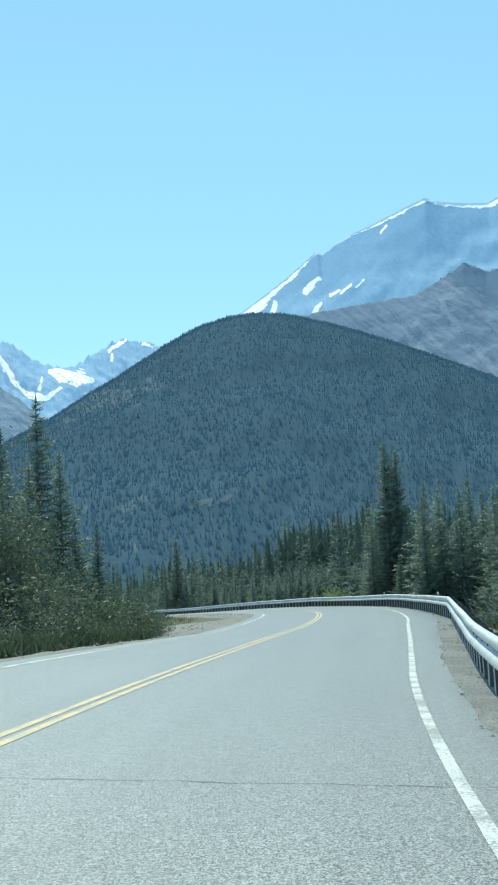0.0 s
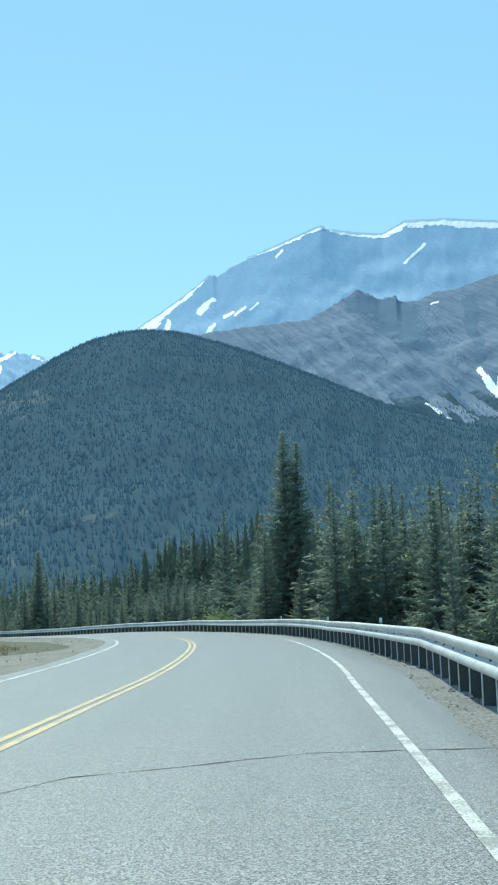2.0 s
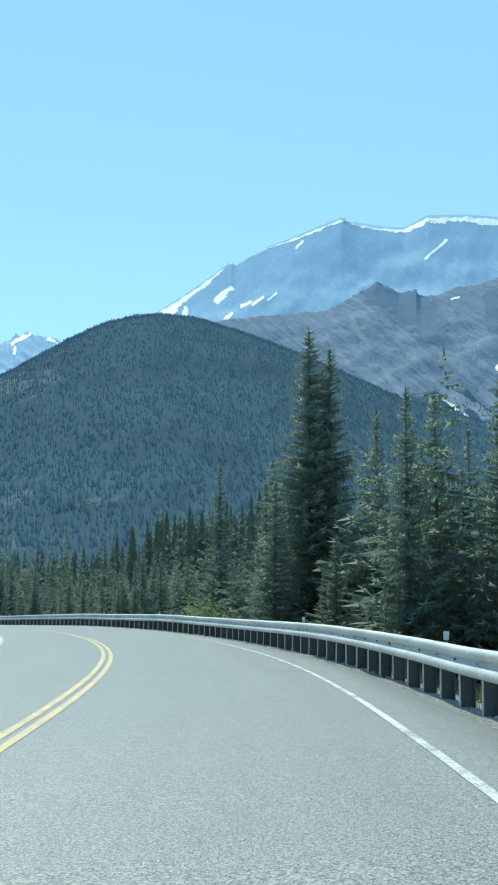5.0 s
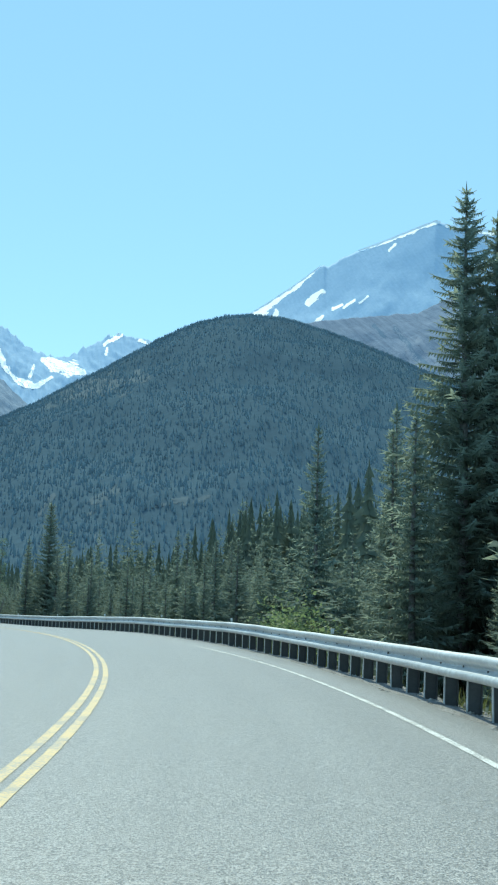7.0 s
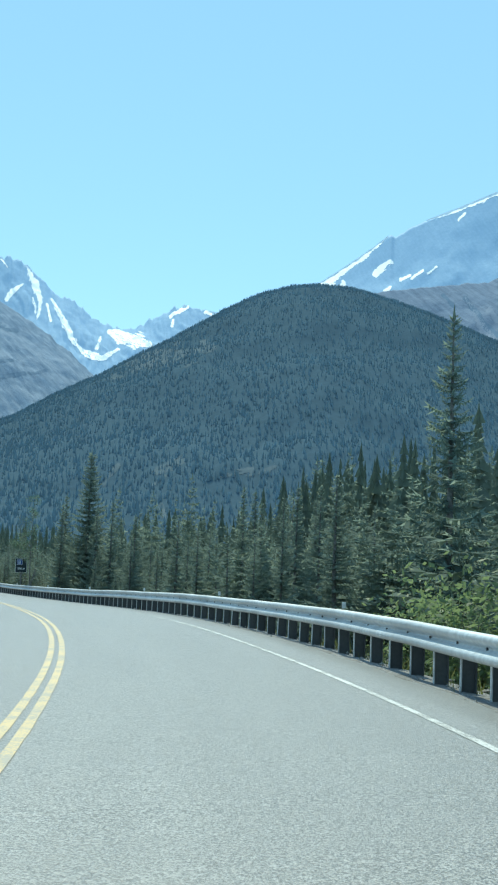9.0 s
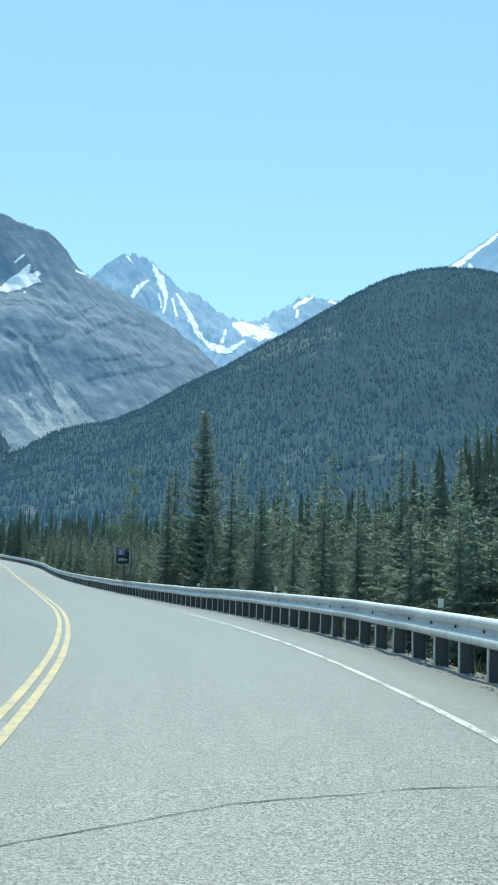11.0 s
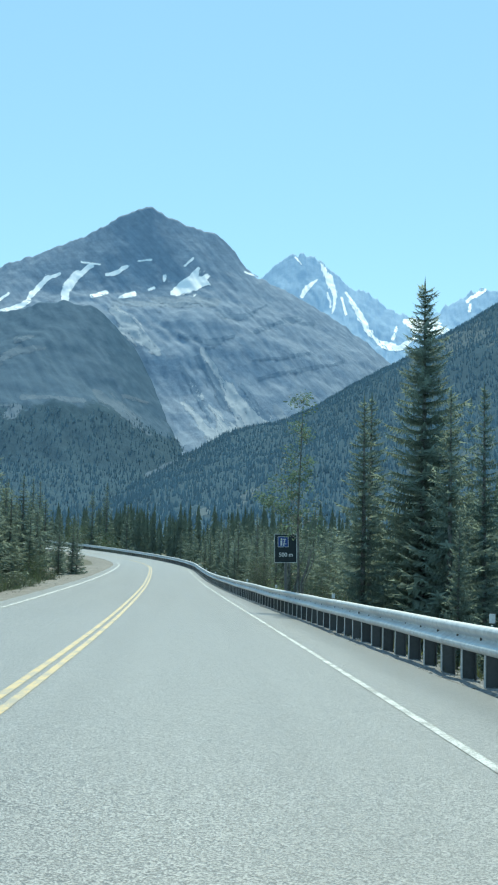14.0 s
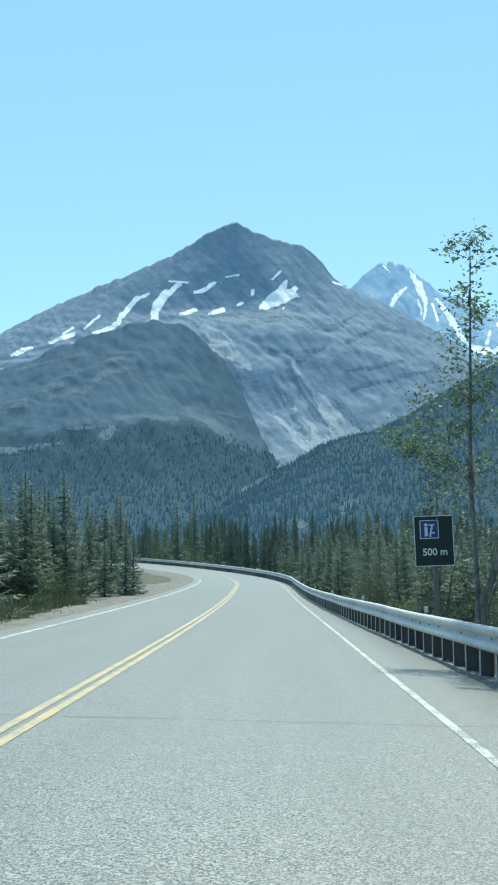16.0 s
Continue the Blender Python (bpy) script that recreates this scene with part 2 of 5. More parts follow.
SIGN_WHITE = grained("sign_white", (0.62, 0.64, 0.64), (0.72, 0.74, 0.74), 20, 0.45)
SNOW = grained("snow", (0.90, 0.92, 0.94), (0.95, 0.96, 0.97), 0.02, 0.7, (0.84, 0.87, 0.90), 2.0, 0.2, coarse=0.004)
# WOOD and HILL hold distance haze as a blue cast in the forest colour
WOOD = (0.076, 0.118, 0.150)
HILL = mountain_material("hazy_forested_hill", (0.10, 0.12, 0.14), (0.14, 0.16, 0.17), (0.12, 0.14, 0.15), (0.074, 0.114, 0.145), 900, 60, relief=0.0, streaks=0.0)
# brown scree slope tinted blue: aerial haze painted into the base colours
HAZY_MID_ROCK = mountain_material("hazy_scree_rock", (0.160, 0.216, 0.298), (0.194, 0.248, 0.328), (0.220, 0.268, 0.345), WOOD, 318, 55, 0.35, 0.3, (0.62, 0.82), 12, 0.95, 0.75)
# pyramid and shoulder rock, bluer than stone to carry the haze in colour
HAZY_LEFT_ROCK = mountain_material("hazy_banded_rock", (0.248, 0.320, 0.408), (0.278, 0.346, 0.432), (0.300, 0.360, 0.440), WOOD, 110, 60, 0.5, 0.35, (0.68, 0.86), -20, 0.85, 0.52)
HAZY_SHOULDER_ROCK = mountain_material("hazy_shoulder_rock", (0.092, 0.148, 0.204), (0.112, 0.168, 0.224), (0.126, 0.180, 0.236), WOOD, 175, 70, 0.4, 0.25, (0.66, 0.8), -26, 0.6, 0.4)
# haze of the farthest ranges painted in: strong blue base colours
HAZY_FAR_ROCK = mountain_material("hazy_far_rock", (0.325, 0.465, 0.625), (0.345, 0.485, 0.645), (0.365, 0.502, 0.655), WOOD, 100, 40, 0.18, 0.1, (0.66, 0.8), 0, 0.3, 0.2)
# patch tones matched to the hazy rock around them, haze blue included
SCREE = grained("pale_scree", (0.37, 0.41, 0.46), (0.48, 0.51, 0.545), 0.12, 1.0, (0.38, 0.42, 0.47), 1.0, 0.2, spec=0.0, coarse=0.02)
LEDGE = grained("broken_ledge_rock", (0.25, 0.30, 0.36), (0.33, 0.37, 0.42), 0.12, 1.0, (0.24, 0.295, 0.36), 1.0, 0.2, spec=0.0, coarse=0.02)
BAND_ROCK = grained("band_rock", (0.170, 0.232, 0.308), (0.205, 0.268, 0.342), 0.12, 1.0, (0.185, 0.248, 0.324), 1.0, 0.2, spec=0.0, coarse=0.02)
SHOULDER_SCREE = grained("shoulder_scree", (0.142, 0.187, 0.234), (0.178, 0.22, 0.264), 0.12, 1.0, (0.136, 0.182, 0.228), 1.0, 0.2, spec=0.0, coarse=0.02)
# haze blue mixed in here as on the slope beneath
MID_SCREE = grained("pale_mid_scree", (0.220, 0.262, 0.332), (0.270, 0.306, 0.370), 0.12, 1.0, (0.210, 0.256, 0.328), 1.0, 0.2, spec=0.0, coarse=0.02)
# crag tone: dark rock, haze blue, and shade of faces turned from the sun
CLIFF = grained("dark_cliff", (0.142, 0.202, 0.278), (0.164, 0.222, 0.296), 0.10, 1.0, (0.150, 0.210, 0.284), 1.5, 0.3, spec=0.0, coarse=0.02)
# bluish too, kept close to the hazed colour of the hill
OUTCROP = grained("pale_outcrop", (0.105, 0.138, 0.16), (0.15, 0.182, 0.20), 0.10, 1.0, (0.09, 0.125, 0.148), 1.0, 0.2, spec=0.0, coarse=0.03)


# ---- the road's line ----
KNOT = 18.732
HEADING = [3.26, -2.1, -7.47, -7.35, -3.48, 4.0, 11.04, 17.34, 21.07, 21.64, 21.84, 22.25, 22.43, 22.76, 29.13, 35.86, 42.67, 49.54, 56.42, 63.28, 70.11, 76.93, 83.73, 90.54, 97.34]
GRADE = [-3.04, -2.03, -0.97, -1.39, -0.98, -1.72, -1.68, -2.34, -2.55, -1.97, -1.63, -1.23, -0.29, 0.71, 1.25, 1.94, 2.66, 2.96, 2.83, 2.46, 1.98, 1.45, 0.91, 0.37, -0.17]
BANK = [-8.72, -6.99, -4.83, 0.75, -0.29, 0.37, 0.93, 1.42, -1.36, -2.87, -5.23, -6.87, -7.16, -6.0, -4.55, -3.23, -1.85, -0.73, -0.05, 0.29, 0.4, 0.39, 0.31, 0.21, 0.11]
RAIL_OFF = [2.39, 2.71, 3.05, 3.41, 3.16, 3.05, 3.15, 3.33, 3.55, 3.39, 3.16, 2.97, 2.82, 2.76, 2.75, 2.77, 2.82, 2.87, 2.91, 2.95, 2.97, 2.99, 3.01, 3.02, 3.03]
STEP = 1.4986
ST = np.arange(-60, 271) * STEP
KS = (np.arange(25) - 1) * KNOT
TH = np.radians(np.interp(ST, KS, HEADING))
BK = np.interp(ST, KS, BANK) / 100
LX, LY, LZ = np.cumsum(-np.sin(TH) * STEP), np.cumsum(np.cos(TH) * STEP), np.cumsum(np.interp(ST, KS, GRADE) / 100 * STEP)
I0 = 60
LX, LY, LZ = LX - LX[I0], LY - LY[I0], LZ - LZ[I0]
S0, S1 = float(ST[0]), float(ST[-1])
WHITE_R, YELLOW, WHITE_L = 2.11, -1.54, -4.44
PAVE_L = -4.98


def on_road(s, d=0.0, up=0.0):
    """The place s metres along the line, d metres to its right, up metres over the surface."""
    th = np.interp(s, ST, TH)
    b = np.interp(s, ST, BK)
    return Vector((np.interp(s, ST, LX) + math.cos(th) * d, np.interp(s, ST, LY) + math.sin(th) * d, np.interp(s, ST, LZ) + b * d + up))


def heading(s):
    return float(np.interp(s, ST, TH))


def rail_off(s):
    return float(np.interp(s, KS, RAIL_OFF))


def nearest(x, y):
    d2 = (LX - x) ** 2 + (LY - y) ** 2
    i = int(d2.argmin())
    d = (x - LX[i]) * math.cos(TH[i]) + (y - LY[i]) * math.sin(TH[i])
    return float(ST[i]), math.copysign(math.sqrt(d2[i]), d), i


def ground_z(x, y):
    s, d, i = nearest(x, y)
    zr = float(LZ[i] + BK[i] * max(-6.0, min(4.0, d)))
    bumpy = 0.22 * noise.noise(Vector((x * 0.11, y * 0.11, 0.3))) + 0.10 * noise.noise(Vector((x * 0.5, y * 0.5, 4.0)))
    if d > 0:
        e = d - (rail_off(s) + 1.0)
        z = zr - 0.30 if e < 0 else zr - 0.30 - min(e * 0.42, 1.7) - min(e, 120) * 0.012 + bumpy * min(e, 1.0)
    else:
        e = -d - 6.4 - 2.2 * math.exp(-((s - 46) / 11) ** 2) - 2.4 * math.exp(-((s - 205) / 18) ** 2)
        z = zr - 0.30 if e < 0 else zr - 0.25 + min(e * 0.07, 0.7) + bumpy * min(e, 1.0)
    far = min(1.0, max(0.0, (abs(d) - 130) / 250))
    return z * (1 - far) - 7.0 * far


# ---- mesh helpers ----
def mesh_from(name, verts, faces, material, smooth=False):
    me = bpy.data.meshes.new(name)
    me.from_pydata([tuple(v) for v in verts], [], faces)
    me.materials.append(material)
    if smooth:
        me.polygons.foreach_set("use_smooth", [True] * len(me.polygons))
    me.update()
    return me


def solid(name, verts, faces, material, parent=None, label="", smooth=False):
    ob = new(name, mesh_from(name, verts, faces, material, smooth))
    if parent:
        ob.parent = parent
    if label:
        ob["label"] = label
    return ob


def part(name, bm, material, parent, label=""):
    me = bpy.data.meshes.new(name)
    bm.to_mesh(me)
    bm.free()
    me.materials.append(material)
    ob = new(name, me)
    ob.parent = parent
    if label:
        ob["label"] = label
    return ob


def box_bm(sx, sy, sz, bevel=0.0, center=(0, 0, 0)):
    bm = bmesh.new()
    bmesh.ops.create_cube(bm, size=1.0)
    bmesh.ops.scale(bm, vec=(sx, sy, sz), verts=bm.verts)
    if bevel:
        bmesh.ops.bevel(bm, geom=bm.edges[:], offset=bevel, segments=1, affect="EDGES")
    bmesh.ops.translate(bm, vec=center, verts=bm.verts)
    return bm


def grid_faces(n, m):
    """Quads of a sheet of n rows of m vertices."""
    return [(i * m + j, i * m + j + 1, (i + 1) * m + j + 1, (i + 1) * m + j) for i in range(n - 1) for j in range(m - 1)]


def ribbon(name, s_list, offs, material, ups, jitter=0.0, seed=1):
    """A sheet along the road: at each s, a row of places at the offsets."""
    rng = random.Random(seed)
    vs = []
    for s in s_list:
        for k, d in enumerate(offs(s)):
            p = on_road(s, d, ups[k])
            if jitter:
                p.z += rng.uniform(-jitter, jitter)
            vs.append(p)
    return mesh_from(name, vs, grid_faces(len(s_list), len(ups)), material, True)


# ---- ground to the horizon ----
def axis(lo, hi, step, reach):
    a = list(np.arange(lo, hi + 0.1, step))
    g, q = step, hi
    while q < reach:
        g *= 1.28
        q += g
        a.append(q)
    g, q = step, lo
    while q > -reach:
        g *= 1.28
        q -= g
        a.insert(0, q)
    return a


def build_ground():
    xs, ys = axis(-130, 60, 2.2, 5200), axis(-70, 330, 2.2, 5200)
    vs = [(x, y, ground_z(x, y)) for y in ys for x in xs]
    tagged(new("ground", mesh_from("ground", vs, grid_faces(len(ys), len(xs)), SOIL, True)), "mossy brown-green forest floor under the spruces", "ground", kind="structure")


build_ground()

def pave_r(s):
    """Where the ragged outer edge of the asphalt lies, a hand's width before the rail."""
    return max(2.62, rail_off(s) - 0.17 - 0.28 * min(1.0, max(0.0, (46 - s) / 12))) + 0.10 * noise.noise(Vector((s * 0.5, 3, 0))) + 0.07 * noise.noise(Vector((s * 1.9, 5, 0)))


stations = list(np.arange(S0, S1, 0.75))
pave = ribbon("road", stations, lambda s: [PAVE_L - 0.1 * noise.noise(Vector((s * 0.4, 0, 0))), -4.0, -3.0, -1.5, 0.0, 1.0, 2.0, pave_r(s)], ASPHALT, [0] * 8)
layer = pave.uv_layers.new(name="road")
for loop, spot in zip(pave.loops, layer.data):
    s_here = stations[loop.vertex_index // 8]
    spot.uv = ((PAVE_L, -4.0, -3.0, -1.5, 0.0, 1.0, 2.0, pave_r(s_here))[loop.vertex_index % 8], s_here)
road = tagged(new("road", pave), "pale weathered two-lane asphalt mountain highway with cracks", "road", kind="structure")

shoulder_r = ribbon("verge_right", stations, lambda s: [pave_r(s) - 0.12, pave_r(s) + 0.07, rail_off(s) + 0.16, rail_off(s) + 0.7, rail_off(s) + 1.6, rail_off(s) + 2.6], VERGE_GRAVEL, [-0.035, 0.012, -0.01, -0.12, -0.5, -1.3], 0.02, 2)
tagged(new("verge", shoulder_r), "grey crushed gravel and dirt verge under the guardrail", "verge", kind="structure")
def reach_l(s):
    return 4.2 * math.exp(-((s - 48) / 9) ** 2) + 2.4 * math.exp(-((s - 205) / 18) ** 2)


shoulder_l = ribbon("verge_left", stations, lambda s: [PAVE_L + 0.15, PAVE_L - 0.15, PAVE_L - 0.8, PAVE_L - 1.4 - reach_l(s), PAVE_L - 2.6 - reach_l(s)], GRAVEL, [-0.03, 0.0, -0.03, -0.12, -0.75], 0.025, 3)
tagged(new("verge", shoulder_l), "brown gravel verge on the inside of the bend", "verge", kind="structure")


def line_mesh(name, d, width, material, seed):
    rng = random.Random(seed)
    rows = list(np.arange(S0, S1, 0.3))
    vs = []
    for s in rows:
        w = width * (1 + rng.uniform(-0.07, 0.05)) / 2
        off = 0.006 * noise.noise(Vector((s * 0.2, seed, 0)))
        if d > 0:
            w *= 1 + 0.2 * min(1.0, max(0.0, (64 - s) / 20))
            off += float(np.interp(s, (26, 35, 40, 50, 60), (-0.03, -0.06, -0.02, 0.02, 0.0))) - 0.14 * math.exp(-((s - 96) / 9) ** 2)
        elif d > -3:
            off -= 0.06 * math.exp(-((s - 97) / 17) ** 2)
        vs += [on_road(s, d + off - w, 0.005), on_road(s, d + off + w, 0.005)]
    return mesh_from(name, vs, grid_faces(len(rows), 2), material)


tagged(new("edge_line", line_mesh("edge_line", WHITE_R, 0.085, WHITE_PAINT, 1)), "worn white edge line painted on the asphalt", "road marking", kind="structure")
tagged(new("edge_line", line_mesh("edge_line", WHITE_L, 0.12, WHITE_PAINT, 2)), "worn white edge line painted on the asphalt", "road marking", kind="structure")
tagged(new("centre_line", line_mesh("centre_line", YELLOW - 0.055, 0.095, YELLOW_PAINT, 3)), "yellow line of the double centre marking", "road marking", kind="structure")
tagged(new("centre_line", line_mesh("centre_line", YELLOW + 0.115, 0.095, YELLOW_PAINT, 4)), "yellow line of the double centre marking", "road marking", kind="structure")


def crack(points, width, seed):
    """A wandering crack through (s, d) places."""
    rng = random.Random(seed)
    vs = []
    for (s0, d0), (s1, d1) in zip(points, points[1:]):
        n = max(2, int(abs(d1 - d0) / 0.06))
        for k in range(n):
            q = k / n
            s, d = s0 + (s1 - s0) * q, d0 + (d1 - d0) * q
            s += 0.05 * noise.noise(Vector((d * 2.2, seed, 0))) + 0.02 * noise.noise(Vector((d * 9, seed, 2)))
            w = width * max(0.3, 0.6 + 0.7 * noise.noise(Vector((d * 3.1, seed, 7))))
            vs += [on_road(s - w, d, 0.004), on_road(s + w, d, 0.004)]
    solid("crack", vs, grid_faces(len(vs) // 2, 2), CRACK, road, "dark sealed crack across the asphalt")


crack([(7.55, -4.6), (7.5, 0.0), (7.5, 2.9)], 0.008, 1)
crack([(20.6, -4.2), (21.6, -2.2), (25.6, -0.5), (26.1, 0.2), (26.9, 1.2), (27.2, 2.9)], 0.018, 2)
crack([(61.6, -4.0), (61.9, -1.6), (62.8, 0.2), (63.0, 2.6)], 0.016, 3)
crack([(98.6, -4.6), (98.9, -1.2), (99.9, 0.0), (100.3, 1.0), (100.6, 2.8)], 0.010, 4)
crack([(119.9, -4.2), (119.2, -1.9), (118.4, -0.6), (118.3, 2.2)], 0.010, 5)
crack([(148.5, -3.0), (148.4, 0.0), (148.3, 2.6)], 0.008, 6)
crack([(180.0, 0.7), (180.6, 2.1)], 0.05, 7)


# ---- mountains ----
def lattice(ix, iy, seed):
    """A fixed pseudo-random angle for each lattice cell."""
    h = (ix.astype(np.int64) * 374761393 + iy.astype(np.int64) * 668265263 + seed * 974634777) & 0xFFFFFFFF
    h = ((h ^ (h >> 13)) * 1274126177) & 0xFFFFFFFF
    return ((h ^ (h >> 16)) & 0xFFFF) / 65536.0 * 6.283185


def grad(x, y, seed):
    """Gradient noise of arrays, about -0.7 to 0.7."""
    x, y = np.broadcast_arrays(np.asarray(x, float), np.asarray(y, float))
    ix, iy = np.floor(x), np.floor(y)
    fx, fy = x - ix, y - iy
    u, v = fx * fx * fx * (fx * (fx * 6 - 15) + 10), fy * fy * fy * (fy * (fy * 6 - 15) + 10)

    def corner(dx, dy):
        a = lattice(ix + dx, iy + dy, seed)
        return np.cos(a) * (fx - dx) + np.sin(a) * (fy - dy)
    top = corner(0, 0) * (1 - u) + corner(1, 0) * u
    low = corner(0, 1) * (1 - u) + corner(1, 1) * u
    return top * (1 - v) + low * v


def rough_noise(x, y, seed, octaves=5, gain=0.5):
    total, amp = 0.0, 1.0
    for k in range(octaves):
        total = total + amp * grad(x * 2.07 ** k, y * 2.07 ** k, seed + 17 * k)
        amp *= gain
    return total


def ridge_noise(x, y, seed, octaves=4, gain=0.5):
    """Sharp crests with hollows between them, about -0.5 to 0.5."""
    total, amp, norm = 0.0, 1.0, 0.0
    for k in range(octaves):
        total = total + amp * (1 - 2.2 * np.abs(grad(x * 2.07 ** k, y * 2.07 ** k, seed + 31 * k)))
        norm += amp
        amp *= gain
    return total / norm - 0.5


def sheet(name, points, faces, material):
    """A smooth mesh from arrays of points and quads."""
    me = bpy.data.meshes.new(name)
    me.vertices.add(len(points))
    me.vertices.foreach_set("co", np.asarray(points, np.float32).ravel())
    me.loops.add(faces.size)
    me.loops.foreach_set("vertex_index", faces.astype(np.int32).ravel())
    me.polygons.add(len(faces))
    me.polygons.foreach_set("loop_start", np.arange(0, faces.size, 4, dtype=np.int32))
    me.polygons.foreach_set("use_smooth", np.ones(len(faces), bool))
    me.materials.append(material)
    me.update(calc_edges=True)
    me.validate()
    return me


def array_faces(n, m):
    i, j = np.meshgrid(np.arange(n - 1), np.arange(m - 1), indexing="ij")
    o = (i * m + j).ravel()
    return np.stack([o, o + 1, o + m + 1, o + m], axis=1)


def mountain(name, dist, front, back, base, knots, steps, material, label, seed, gully=(70.0, 12.0), slant=0.0, crag=5.0, beds=(0.0, 30.0), bench=None, step=0.08, rows=170):
    """A ridge dist metres off whose crest follows the knots (bearing in degrees, metres).
    steps: (share of the way out, share of the height) down the flank; gully: width and depth; beds: height and spacing of the ledges;
    bench: knots of a shelf that breaks the flank below the crest."""
    az, zz = np.array(knots, float).T
    even_a = np.arange(az[0], az[-1] + 0.1, 0.1)
    even = np.convolve(np.pad(np.interp(even_a, az, zz), 25, mode="edge"), np.ones(51) / 51, mode="valid")
    su, sv = np.array(steps, float).T

    def height(a, r):
        w = dist - r
        u = w / front
        t = np.radians(a) * dist
        top = np.interp(a, az, zz)
        low = np.clip(u * 6, 0, 1)
        top = top * (1 - low) + np.interp(a, even_a, even) * low
        warp = rough_noise(t / 210, w / 210, seed + 1, 3)
        uu = np.clip(u + 45 / front * warp * np.clip(u * 5, 0, 1), 0, 1)
        z = base + (top - base) * np.interp(uu, su, sv)
        if bench is not None:
            shelf = np.interp(a, *np.array(bench, float).T) * r / dist
            q = np.clip(uu / 0.17, 0, 1)
            upper = top + (shelf - top) * (1 - (1 - q) ** 1.3)
            lower = base + (shelf - base) * np.interp(uu, su, sv) / np.interp(0.17, su, sv)
            z = np.where(uu < 0.17, upper, lower)
        env = np.clip(u * 6, 0, 1) * (0.25 + 0.75 * np.clip(1.15 - u, 0, 1))
        tt = t - slant * w + 22 * warp
        z = z + gully[1] * env * 2.0 * ridge_noise(tt / gully[0], w / (gully[0] * 9), seed + 2)
        z = z + crag * (0.5 + 0.5 * env) * rough_noise(t / 22, w / 34, seed + 3, 4, 0.6)
        if beds[0]:
            k = (z + 9 * rough_noise(t / 120, w / 120, seed + 4, 3) + 0.05 * t) / beds[1]
            z = z + beds[0] * env * (np.clip((k - np.floor(k)) * 3.2 - 1.1, 0, 1) - (k - np.floor(k)))
        jag = 2.4 * crag * np.exp(-np.abs(w) / 30) * rough_noise(t / 30, np.zeros_like(t), seed + 6, 4, 0.6)
        z = z + jag
        behind = jag + top * np.clip(1 - (u * front / back) ** 2, 0, 1) + crag * 0.5 * rough_noise(t / 22, w / 34, seed + 3, 4, 0.6)
        return np.where(u < 0, behind, z)

    a_list = np.arange(az[0], az[-1] + step, step)
    share = np.concatenate([-np.linspace(1, 0.2, 5), (np.linspace(0, 1, rows)) ** 1.12])
    r_list = np.where(share < 0, dist - share * back, dist - share * front)
    grid_a, grid_r = np.meshgrid(a_list, r_list)
    z = height(grid_a, grid_r)
    q = np.radians(grid_a)
    points = np.stack([grid_r * np.sin(q), grid_r * np.cos(q), z], axis=2).reshape(-1, 3)
    tagged(new(name, sheet(name, points, array_faces(len(r_list), len(a_list)), material)), label, "mountain", kind="structure")
    face = z[5:]

    def sample(a, r):
        """The face's height at places between its vertices."""
        i = np.clip(np.clip((dist - r) / front, 0, 1) ** (1 / 1.12) * (rows - 1), 0, rows - 1.001)
        j = np.clip((a - az[0]) / step, 0, len(a_list) - 1.001)
        i0, j0 = i.astype(int), j.astype(int)
        fi, fj = i - i0, j - j0
        return (face[i0, j0] * (1 - fj) + face[i0, j0 + 1] * fj) * (1 - fi) + (face[i0 + 1, j0] * (1 - fj) + face[i0 + 1, j0 + 1] * fj) * fi
    return dict(height=height, sample=sample, dist=dist, front=front, crest=(az, zz))


